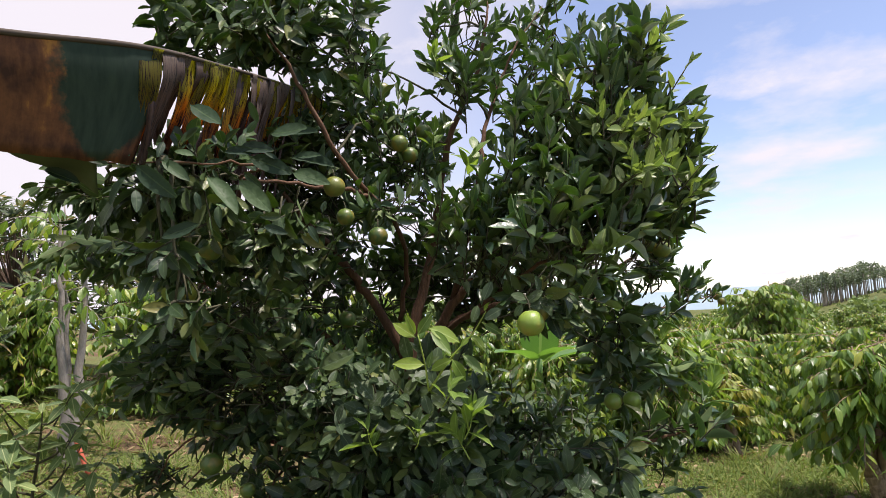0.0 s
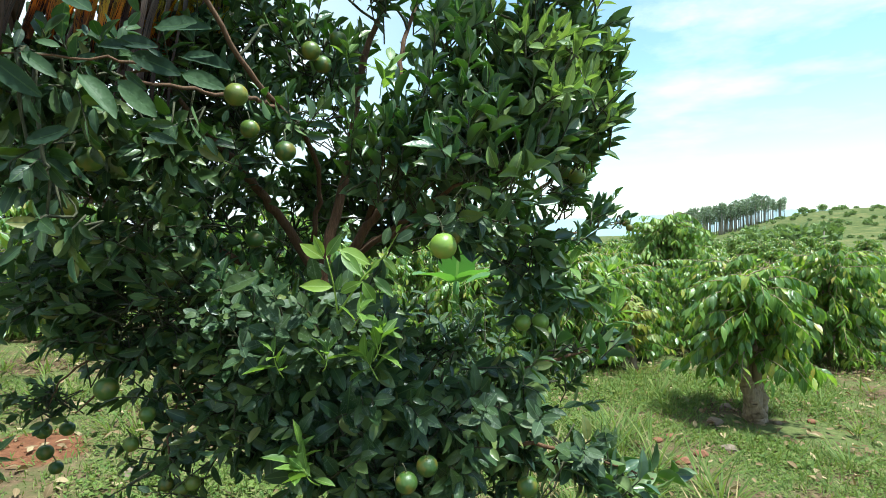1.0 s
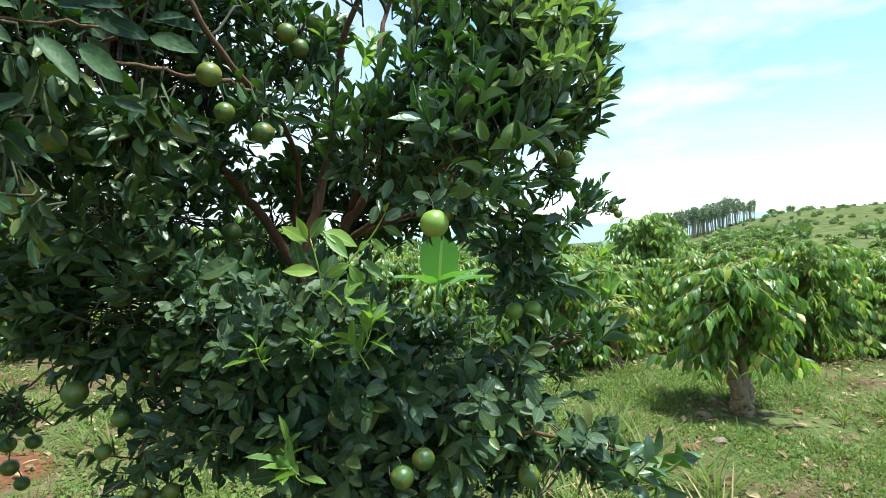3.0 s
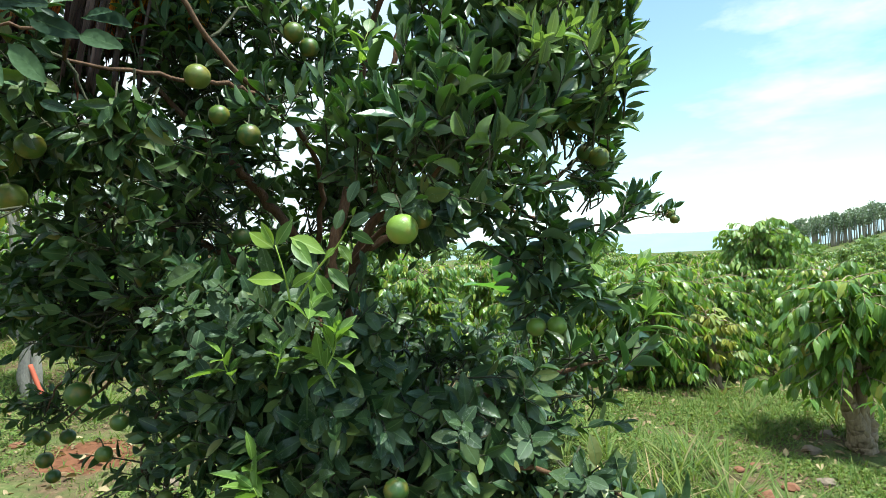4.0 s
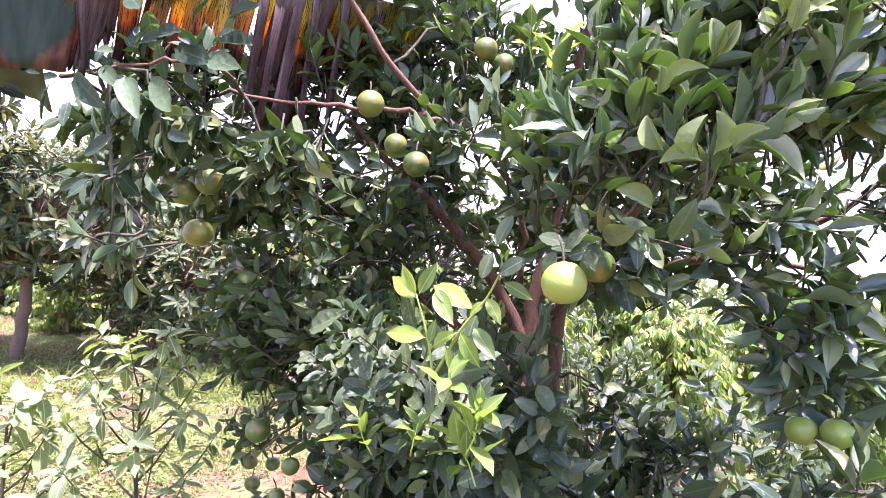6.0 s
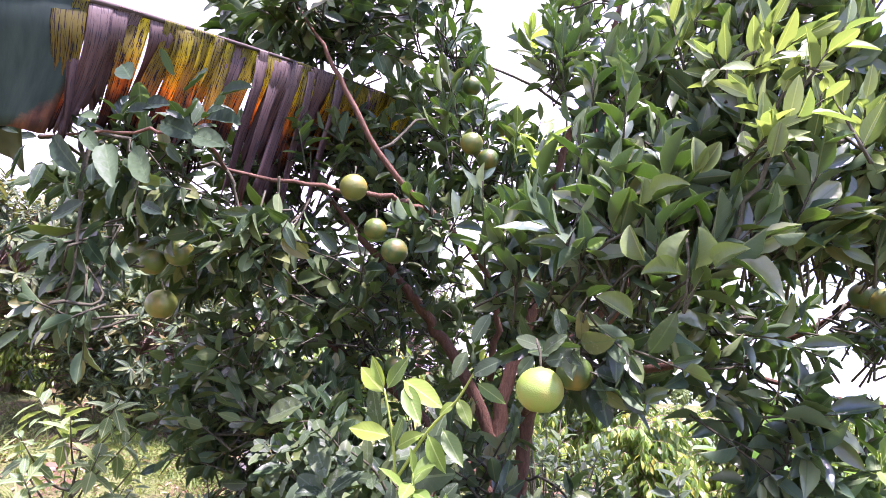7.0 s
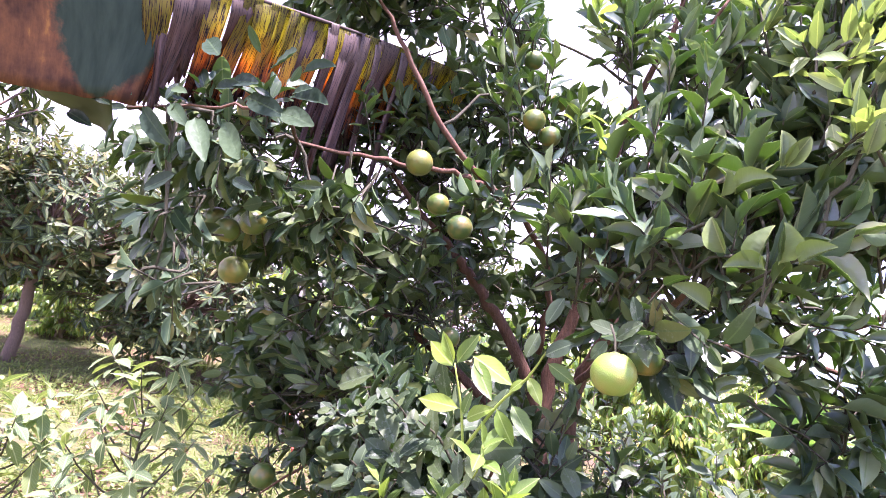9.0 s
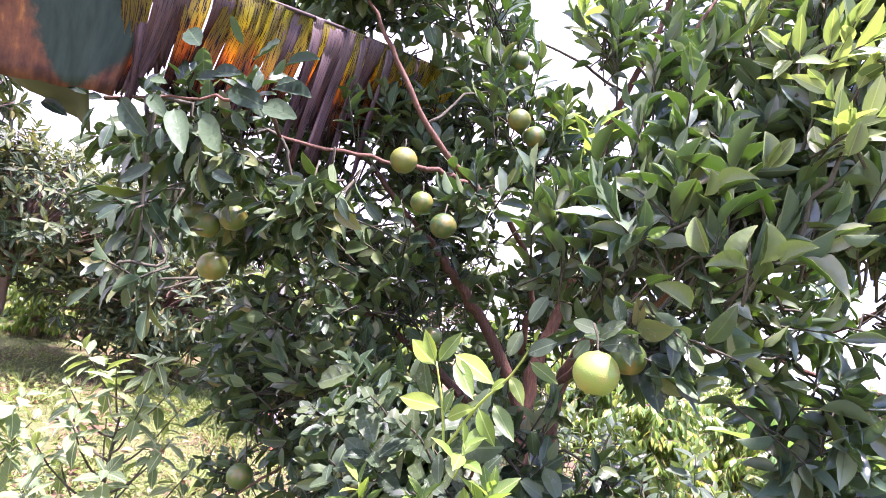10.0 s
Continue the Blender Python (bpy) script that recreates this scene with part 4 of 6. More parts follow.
clump(0.36, 2.40, 1.60, 0.15, 0.15, 0.12, 12, leaf=0.105, up=0.0, droop=0.3, kind="mid", turn=1.3)
clump(0.38, 2.46, 1.44, 0.15, 0.16, 0.12, 10, leaf=0.105, up=0.1, droop=0.3, kind="mid", turn=1.3)
clump(0.52, 2.58, 1.50, 0.12, 0.12, 0.10, 5, leaf=0.105, up=0.1, droop=0.2, kind="mid", turn=1.3)
clump(0.54, 2.46, 1.66, 0.10, 0.10, 0.05, 4, up=0.2, lean=(0.5, 0, 0), droop=0.2, kind="mid", turn=1.0)
clump(0.53, 2.05, 2.36, 0.07, 0.08, 0.07, 6, **UPRIGHT)
clump(0.58, 2.06, 2.24, 0.06, 0.08, 0.06, 6, **UPRIGHT)
clump(0.42, 2.04, 2.62, 0.10, 0.08, 0.08, 5, **UPRIGHT)
clump(0.24, 2.30, 2.66, 0.12, 0.10, 0.12, 5, **UPRIGHT)
TIPS = dict(up=0.9, kind="flush", turn=0.0, spread=(55, 16), reach=(0.12, 0.2), outward=0.45, wild=0.28, leaf=0.07)
for tip in ((0.56, 2.04, 2.48), (0.62, 2.06, 2.28), (0.44, 1.86, 2.26), (0.40, 1.80, 2.12), (0.30, 1.90, 2.36), (0.58, 2.0, 2.1), (0.20, 1.94, 2.42), (0.54, 2.04, 2.30), (0.46, 2.02, 2.40), (0.34, 1.84, 2.30), (0.48, 1.90, 2.14)):
    clump(*tip, 0.05, 0.05, 0.04, 2, **TIPS)
# the lone bough out to the right
clump(0.50, 2.48, 1.88, 0.10, 0.10, 0.06, 7, up=0.4, leaf=0.075, kind="mid")
clump(0.60, 2.44, 2.04, 0.08, 0.08, 0.05, 4, up=0.9, leaf=0.075, kind="mid", turn=0.0, spread=(50, 14), reach=(0.1, 0.18))
clump(0.62, 2.54, 1.96, 0.06, 0.06, 0.05, 4, up=0.9, lean=(0.2, 0, 0), leaf=0.07, kind="mid", turn=0.0, spread=(50, 14), reach=(0.1, 0.18))
clump(0.63, 2.60, 1.86, 0.09, 0.08, 0.06, 8, up=0.9, lean=(0.2, 0, 0), leaf=0.075, kind="mid", turn=0.0, spread=(50, 14))
clump(0.72, 2.70, 1.78, 0.09, 0.06, 0.04, 7, up=0.7, lean=(0.3, 0, 0), leaf=0.07, kind="mid", turn=0.0, spread=(50, 14))
clump(0.86, 2.83, 1.74, 0.04, 0.03, 0.015, 2, up=0.4, lean=(0.6, 0, 0), leaf=0.055, kind="mid", reach=(0.06, 0.12))
# round the fork
clump(-0.60, 2.08, 1.46, 0.14, 0.12, 0.12, 12)
clump(-0.32, 2.05, 1.48, 0.16, 0.10, 0.10, 9)
# high on the left
clump(-0.98, 1.98, 2.34, 0.26, 0.18, 0.14, 16, droop=0.2)
clump(-1.20, 2.10, 2.30, 0.24, 0.18, 0.14, 14, droop=0.2)
clump(-0.95, 2.45, 2.30, 0.26, 0.20, 0.16, 18)
clump(-0.50, 2.16, 2.15, 0.12, 0.10, 0.06, 9, up=0.3, kind="mid", wild=0.3)
clump(-0.96, 1.96, 1.78, 0.16, 0.14, 0.12, 13, up=0.1, droop=0.2, wild=0.3)
# low, behind the fork
clump(-0.20, 2.65, 1.33, 0.08, 0.08, 0.08, 4, droop=0.2)
clump(-0.03, 2.65, 1.20, 0.14, 0.10, 0.08, 8, droop=0.2)
clump(0.10, 2.65, 1.24, 0.10, 0.10, 0.06, 5, droop=0.2, kind="mid", turn=0.6)
clump(-0.17, 2.65, 1.08, 0.16, 0.10, 0.10, 8)
clump(-0.32, 2.62, 1.20, 0.10, 0.08, 0.10, 5)
# behind
clump(-0.62, 2.98, 1.94, 0.16, 0.10, 0.12, 12)
clump(-0.18, 2.98, 1.80, 0.16, 0.10, 0.10, 10)
clump(-0.92, 2.68, 2.18, 0.26, 0.16, 0.24, 22)
clump(-0.24, 3.06, 1.74, 0.26, 0.14, 0.14, 20)
clump(-0.50, 3.06, 1.92, 0.24, 0.14, 0.18, 20)
clump(-0.95, 2.50, 2.50, 0.22, 0.16, 0.18, 16)
clump(0.16, 3.06, 2.02, 0.28, 0.20, 0.14, 34, up=0.3, kind="mid")
clump(-0.04, 2.85, 2.16, 0.24, 0.20, 0.16, 28, up=0.4, kind="mid", turn=0.0, spread=(60, 14), reach=(0.16, 0.3))
clump(-1.02, 2.85, 2.00, 0.34, 0.22, 0.26, 30)
clump(-0.72, 3.05, 1.75, 0.30, 0.20, 0.26, 22)
clump(-0.75, 2.60, 2.62, 0.28, 0.24, 0.24, 28)
clump(-0.35, 2.95, 2.56, 0.22, 0.20, 0.18, 10, kind="mid")
clump(-0.86, 2.12, 2.46, 0.22, 0.18, 0.14, 14)
clump(-1.25, 2.20, 1.36, 0.20, 0.18, 0.12, 9, droop=0.3)
clump(-0.35, 2.45, 0.95, 0.35, 0.22, 0.25, 24)
clump(0.05, 2.55, 1.02, 0.28, 0.22, 0.12, 10)
clump(0.42, 2.40, 1.10, 0.22, 0.20, 0.12, 7)
clump(0.50, 2.20, 1.27, 0.08, 0.08, 0.05, 4, up=0.2, leaf=0.1, kind="mid", turn=0.8)
clump(0.60, 2.20, 1.29, 0.06, 0.06, 0.04, 3, up=0.4, lean=(0.4, 0, 0), leaf=0.095, kind="mid", turn=0.6)
clump(-0.55, 3.05, 2.30, 0.40, 0.24, 0.30, 22, up=0.7)
clump(0.10, 3.15, 2.40, 0.40, 0.24, 0.30, 24, up=0.7, kind="mid")
clump(-0.90, 2.85, 1.40, 0.30, 0.20, 0.26, 18)

# ---- oranges ----


FRUIT = []


def orange(x, y, z, diameter=0.07, mat=None, stalk=0.05, tilt=0.0):
    """One fruit with its green calyx, on a short stalk."""
    r = diameter / 2
    FRUIT.append((x, y, z, r))
    stalk *= 0.6
    ob = thing("orange", "unripe green orange hanging in the orange tree", "orange", "oranges in the tree", at=(x, y, z))
    bm = bmesh.new()
    bmesh.ops.create_uvsphere(bm, u_segments=24, v_segments=16, radius=r)
    for v in bm.verts:
        h = v.co.z / r
        v.co.z *= 0.96
        dent = max(0.0, 1 - (v.co.xy.length / (0.3 * r)) ** 2)
        v.co.z -= math.copysign(0.06 * r * dent, h)
        v.co *= 1 + 0.012 * noise.noise(v.co * 40 + Vector((x, y, z)) * 9)
    for f in bm.faces:
        f.smooth = True
    body = part("fruit", bm, ob)
    body.data.materials.append(mat or peel)
    bm = bmesh.new()
    top = 0.9 * r
    ring = []
    for i in range(10):
        a = i * math.pi / 5
        k = (0.17 if i % 2 else 0.3) * r
        ring.append(bm.verts.new((k * math.cos(a), k * math.sin(a), top + (0.0 if i % 2 else -0.02 * r))))
    tip = bm.verts.new((0, 0, top + 0.1 * r))
    under = bm.verts.new((0, 0, top - 0.1 * r))
    for i in range(10):
        bm.faces.new((ring[i], ring[(i + 1) % 10], tip))
        bm.faces.new((ring[(i + 1) % 10], ring[i], under))
    cal = part("calyx", bm, body)
    cal.data.materials.append(calyx_mat)
    part("stalk", tubes("stalk", [curve([(0, 0, top, 0.0022), (0.06 * stalk, 0.1 * stalk, top + 0.5 * stalk, 0.0022), (0.1 * stalk, 0.35 * stalk, top + stalk, 0.0025)], 3)], twig_bark, 5), ob)
    ob.rotation_euler = (tilt, 0.5 * tilt, x * 40)
    return ob


orange(0.029, 1.678, 1.691, 0.077, peel_bright, 0.08)
orange(0.058, 1.765, 1.722, 0.064)
orange(-0.461, 1.927, 2.0, 0.068)
orange(-0.605, 1.916, 2.18, 0.075)
orange(-0.60, 2.02, 2.09, 0.065)
orange(0.335, 2.361, 1.354, 0.07, peel_bright)
orange(0.405, 2.361, 1.356, 0.07, peel_bright)
orange(-1.03, 1.70, 1.838, 0.08)
orange(-0.915, 1.65, 1.958, 0.07)
orange(-0.99, 1.63, 1.935, 0.068)
orange(-1.085, 1.66, 1.972, 0.072)
orange(-1.095, 1.97, 1.248, 0.078)
orange(0.585, 2.45, 1.935, 0.074)
orange(0.545, 2.47, 1.955, 0.07)
orange(0.915, 2.87, 1.735, 0.045)
orange(0.925, 2.84, 1.71, 0.04)
orange(-0.405, 2.31, 2.375, 0.07)
orange(-0.435, 2.25, 2.41, 0.072)
orange(-0.357, 2.40, 2.495, 0.07)
# small fruit in the hanging boughs on the left
for x, y, z, size in ((-1.54, 2.30, 1.005, 0.06), (-1.50, 2.38, 0.985, 0.058), (-1.56, 2.33, 0.91, 0.062), (-1.50, 2.30, 0.86, 0.052), (-1.04, 2.0, 1.05, 0.052), (-0.98, 2.0, 1.15, 0.055),
                      (-0.93, 2.0, 0.91, 0.05), (-0.88, 2.0, 0.89, 0.05), (-0.84, 2.0, 0.91, 0.052)):
    orange(x, y, z, size)
for x, y, z, size in ((-0.618, 2.4, 2.717, 0.075), (-0.528, 2.4, 2.696, 0.07), (-0.5, 2.58, 2.61, 0.072), (-1.22, 2.16, 1.37, 0.058), (-1.15, 2.12, 1.36, 0.055), (-1.0, 2.32, 2.01, 0.06), (-1.06, 1.96, 2.81, 0.08),
                      (-0.99, 2.0, 2.80, 0.08)):
    orange(x, y, z, size)
for x, y, z, size in ((-0.69, 2.3, 1.72, 0.07), (-0.9, 2.05, 1.6, 0.07), (-0.98, 2.05, 1.53, 0.075), (-0.04, 1.76, 1.04, 0.065), (-0.1, 1.72, 1.01, 0.065), (0.26, 1.8, 0.95, 0.065)):
    orange(x, y, z, size)


def clear_of_fruit(p, along, size):
    """Leaves that would grow through a fruit are left out."""
    mid = p + 0.55 * size[:, None] * unit(along)
    ok = np.ones(len(p), bool)
    for x, y, z, r in FRUIT:
        ok &= np.linalg.norm(mid - [x, y, z], axis=1) > r + 0.03
    return ok


# leaves: the front ones are single, the rest are one mesh
pos, d, nor, L = (np.concatenate([c[i] for c in citrus["dark"]]) for i in range(4))
keep = clear_of_fruit(pos, d, L)
pos, d, nor, L = pos[keep], d[keep], nor[keep], L[keep]
order = np.argsort(pos[:, 1])
front, rest = order[:300], order[300:]
W = L * rng.uniform(0.19, 0.255, len(L))
fold, curl = rng.uniform(0.1, 0.75, len(L)), rng.uniform(-0.06, 0.36, len(L))
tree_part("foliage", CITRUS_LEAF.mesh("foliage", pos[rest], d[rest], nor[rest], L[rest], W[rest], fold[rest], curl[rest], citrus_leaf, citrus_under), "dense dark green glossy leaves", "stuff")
single = [BLUNT_LEAF.mesh("leaf", (0, 0, 0), (0, 1, 0), (0, 0, 1), 1.0, w, f, c, citrus_leaf_one, citrus_under) for w, f, c in ((0.2, 0.45, 0.25), (0.22, 0.3, 0.15), (0.18, 0.7, 0.08), (0.21, 0.2, 0.36), (0.19, 0.55, -0.06))]


def lay_leaf(me, p, along, normal, size, parent, offset):
    y = unit(along)
    z = unit(normal - (normal @ y) * y)
    x = np.cross(y, z)
    ob = part("leaf", me, parent)
    ob.matrix_local = Matrix.Translation(Vector(p) - offset) @ Matrix((x, y, z)).transposed().to_4x4() @ Matrix.Scale(float(size), 4)
    return ob


pm, dm, nm, Lm = (np.concatenate([c[i] for c in citrus["mid"]]) for i in range(4))
keep = clear_of_fruit(pm, dm, Lm)
pm, dm, nm, Lm = pm[keep], dm[keep], nm[keep], Lm[keep]
tree_part("upper_foliage", CITRUS_FINE.mesh("upper_foliage", pm, dm, nm, Lm, Lm * rng.uniform(0.15, 0.20, len(Lm)), rng.uniform(0.4, 1.5, len(Lm)), rng.uniform(-0.12, 0.28, len(Lm)), citrus_lit, citrus_under), "glossy leaves on the upper boughs, green lightened for the light there", "stuff")
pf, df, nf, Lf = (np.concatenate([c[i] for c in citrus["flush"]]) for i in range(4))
tree_part("sunlit_foliage", CITRUS_LEAF.mesh("sunlit_foliage", pf, df, nf, Lf, Lf * 0.17, 0.6, 0.12, citrus_flush), "leaves on the outer shoots, sunlight put into their yellow-green", "stuff")
for line in spurs:
    tree_part("branch", tubes("branch", [line], twig_bark, 6))
tree_part("twig_work", tubes("twig_work", twigs, twig_bark, 4), "thin green-brown twigs", "stuff")


def young_shoot(base, tip, n, leaf, seed, blades):
    """A fresh shoot with bright yellow-green leaves."""
    g = np.random.default_rng(seed)
    base, tip = np.array(base), np.array(tip)
    way = tip - base
    bend = 0.5 * (base + tip) + g.normal(0, 0.008, 3)
    stem = tree_part("shoot", tubes("shoot", [curve([(*base, 0.002), (*bend, 0.0018), (*tip, 0.0012)], 4)], young_stem, 6), "bright yellow-green young shoot")
    p, dd, nn, LL, _ = shoots(g, base, way, np.linalg.norm(way), n, leaf, 0.1, 0.5, (75, 25), 0.25)
    for i in range(len(p)):
        lay_leaf(blades[i % len(blades)], p[i], dd[i], nn[i], LL[i], stem, Vector((0, 0, 0)))


young_stem = plain("young stem", (0.26, 0.36, 0.05), 0.5)
fresh_leaf = leaf_material("fresh citrus leaf", [(0.0, (0.09, 0.17, 0.03)), (1.0, (0.15, 0.24, 0.04))], 0.42, (0.26, 0.40, 0.05), 0.35, single=True, rib=(0.26, 0.36, 0.11), relief=0.3)
fresh = [CITRUS_FINE.mesh("leaf", (0, 0, 0), (0, 1, 0), (0, 0, 1), 1.0, w, f, c, fresh_leaf) for w, f, c in ((0.19, 0.35, 0.15), (0.21, 0.25, 0.25), (0.18, 0.5, 0.05))]
young = [CITRUS_FINE.mesh("leaf", (0, 0, 0), (0, 1, 0), (0, 0, 1), 1.0, w, f, c, young_leaf) for w, f, c in ((0.19, 0.35, 0.2), (0.215, 0.2, 0.3), (0.175, 0.5, 0.05))]
def laid_leaf(me, base, tip, parent, offset, turn=0.0):
    """A leaf from its foot to its tip, its upper side to the open air."""
    base, tip = np.array(base), np.array(tip)
    along = tip - base
    size = float(np.linalg.norm(along))
    return lay_leaf(me, base, along, np.array([0.2 + turn, -0.85, 0.32]), size, parent, offset)


SPRAY = [
    ((-0.285, 1.725, 1.583), (-0.378, 1.698, 1.596), 0),
    ((-0.310, 1.725, 1.662), (-0.374, 1.709, 1.712), 0),
    ((-0.311, 1.725, 1.669), (-0.334, 1.703, 1.733), 0),
    ((-0.307, 1.725, 1.669), (-0.257, 1.711, 1.733), 1),
    ((-0.273, 1.725, 1.691), (-0.179, 1.712, 1.657), 0),
    ((-0.266, 1.725, 1.686), (-0.203, 1.692, 1.614), 1),
    ((-0.273, 1.725, 1.564), (-0.208, 1.690, 1.601), 0),
    ((-0.207, 1.725, 1.598), (-0.167, 1.719, 1.533), 0),
    ((-0.177, 1.725, 1.611), (-0.115, 1.699, 1.552), 1),
    ((-0.146, 1.725, 1.666), (-0.104, 1.698, 1.623), 0),
    ((-0.111, 1.725, 1.695), (-0.054, 1.725, 1.666), 1),
    ((-0.105, 1.725, 1.731), (-0.087, 1.706, 1.756), 0),
    ((-0.279, 1.725, 1.570), (-0.264, 1.719, 1.622), 1),
    ((-0.151, 1.725, 1.659), (-0.175, 1.707, 1.635), 0),
]
spray_stem = tree_part("shoot", tubes("shoot", [curve([(-0.283, 1.745, 1.503, 0.0032), (-0.288, 1.730, 1.585, 0.0026), (-0.302, 1.710, 1.672, 0.0016)], 4), curve([(-0.281, 1.745, 1.505, 0.0036), (-0.207, 1.730, 1.602, 0.0030), (-0.145, 1.720, 1.662, 0.0024), (-0.097, 1.710, 1.731, 0.0014)], 4)], young_stem, 6), "bright yellow-green young shoot")
for k, (foot, tip, shade) in enumerate(SPRAY):
    laid_leaf((young if not shade else fresh)[k % 3], foot, tip, spray_stem, Vector((0, 0, 0)), 0.3 * math.sin(5.0 * k))
FRESH_SHOOTS = [
    ((-0.17, 1.72, 1.39), (-0.16, 1.71, 1.46), 6, 0.050),
    ((-0.33, 1.73, 1.34), (-0.31, 1.73, 1.41), 6, 0.055),
    ((-0.43, 1.74, 1.02), (-0.41, 1.74, 1.12), 6, 0.075),
    ((-0.35, 1.72, 1.01), (-0.39, 1.70, 1.07), 5, 0.075),
    ((-0.17, 2.08, 2.19), (-0.13, 2.07, 2.31), 8, 0.085),
    ((-0.24, 1.72, 1.46), (-0.21, 1.69, 1.53), 5, 0.055),
    ((-0.30, 2.30, 2.34), (-0.30, 2.28, 2.46), 7, 0.075),
    ((-0.29, 2.35, 2.70), (-0.29, 2.34, 2.82), 7, 0.075),
    ((-1.35, 2.20, 2.93), (-1.39, 2.18, 3.07), 9, 0.080),
    ((-1.27, 2.20, 2.97), (-1.29, 2.20, 3.09), 7, 0.080),
    ((0.67, 2.45, 1.45), (0.70, 2.42, 1.55), 8, 0.080),
    ((0.68, 2.40, 1.31), (0.71, 2.37, 1.41), 8, 0.085),
    ((0.53, 2.42, 1.50), (0.54, 2.39, 1.60), 7, 0.080),
    ((-0.17, 1.72, 1.31), (-0.21, 1.72, 1.39), 7, 0.070),
    ((-0.45, 1.75, 1.32), (-0.47, 1.73, 1.40), 6, 0.070),
    ((-0.18, 1.70, 1.37), (-0.15, 1.70, 1.46), 8, 0.075),
]
for k, (foot, tip, n, size) in enumerate(FRESH_SHOOTS):
    young_shoot(foot, tip, n + 2, 1.25 * size, 300 + k, fresh)


dusty = [BLUNT_LEAF.mesh("leaf", (0, 0, 0), (0, 1, 0), (0, 0, 1), 1.0, w, f, c, citrus_dusty, citrus_under) for w, f, c in ((0.24, 0.25, 0.12), (0.26, 0.15, 0.2), (0.22, 0.4, 0.05))]


def front_shoot(x, y, z, seed):
    """A short bough end with broad, matt, dusty leaves that spread to the light."""
    g = np.random.default_rng(seed)
    tip = np.array([x, y, z])
    base = tip + np.array([g.uniform(-0.04, 0.04), 0.10, -0.10])
    stem = tree_part("shoot", tubes("shoot", [curve([(*base, 0.004), (*(0.5 * (base + tip) + [0, 0.01, 0.01]), 0.003), (*tip, 0.002)], 3)], twig_bark, 5))
    p, dd, nn, LL, _ = shoots(g, base, tip - base, np.linalg.norm(tip - base), 10, 0.068, 0.15, 0.3, (85, 45), 0.35, face=[(0.0, -0.9, 0.5)])
    for i in range(len(p)):
        lay_leaf(dusty[i % 3], p[i], dd[i], nn[i], LL[i], stem, Vector((0, 0, 0)))


for k, at_tip in enumerate(((-0.47, 1.73, 1.58), (-0.4, 1.75, 1.54), (-0.47, 1.75, 1.47), (-0.29, 1.78, 1.42), (-0.23, 1.82, 1.47), (-0.36, 1.77, 1.4), (-0.61, 1.80, 1.54), (-0.56, 1.73, 1.43), (-0.29, 1.83, 1.58), (-0.72, 1.82, 1.52), (0.30, 1.76, 1.18), (0.42, 1.76, 1.08), (0.14, 1.74, 1.22))):
    front_shoot(*at_tip, 500 + k)

# single leaves round the large fruit and below the young shoot, and pale rolled leaves on the right-hand lobe
NEAR_LEAVES = [
    ((0.026, 1.700, 1.737), (0.104, 1.680, 1.754)),
    ((-0.049, 1.700, 1.736), (-0.113, 1.680, 1.706)),
    ((-0.074, 1.700, 1.819), (-0.107, 1.680, 1.751)),
    ((-0.119, 1.700, 1.751), (-0.140, 1.680, 1.690)),
    ((0.024, 1.700, 1.760), (-0.028, 1.680, 1.781)),
    ((0.059, 1.700, 1.776), (0.051, 1.680, 1.835)),
    ((0.021, 1.700, 1.749), (0.077, 1.680, 1.790)),
    ((0.008, 1.700, 1.747), (-0.017, 1.680, 1.705)),
    ((-0.281, 1.760, 1.493), (-0.214, 1.720, 1.446)),
    ((-0.278, 1.760, 1.501), (-0.127, 1.720, 1.542)),
    ((-0.300, 1.760, 1.493), (-0.280, 1.720, 1.431)),
    ((-0.421, 1.760, 1.563), (-0.399, 1.720, 1.511)),
    ((-0.338, 1.760, 1.588), (-0.355, 1.720, 1.689)),
    ((-0.514, 1.760, 1.555), (-0.431, 1.720, 1.482)),
    ((-0.600, 1.700, 1.586), (-0.464, 1.680, 1.640)),
]
ROLLED = [
    ((0.247, 1.700, 1.877), (0.189, 1.680, 1.881)),
    ((0.235, 1.700, 1.879), (0.250, 1.680, 1.944)),
    ((0.261, 1.720, 1.888), (0.273, 1.700, 1.952)),
    ((0.288, 1.720, 1.889), (0.335, 1.700, 1.917)),
    ((0.163, 1.740, 1.812), (0.110, 1.720, 1.854)),
    ((0.169, 1.760, 2.012), (0.183, 1.740, 2.056)),
    ((0.191, 1.760, 2.016), (0.251, 1.740, 2.040)),
    ((0.258, 1.760, 2.058), (0.266, 1.740, 2.117)),
    ((0.266, 1.760, 2.058), (0.302, 1.740, 2.102)),
    ((0.187, 1.720, 1.904), (0.164, 1.700, 1.962)),
    ((0.158, 1.760, 1.761), (0.129, 1.740, 1.781)),
    ((0.373, 1.720, 2.057), (0.388, 1.700, 2.106)),
]
for k, (foot, tip) in enumerate(NEAR_LEAVES):
    laid_leaf(dusty[k % 3], foot, foot + 0.8 * (np.array(tip) - foot), tree, tree_foot, 0.4 * math.sin(3.0 * k))
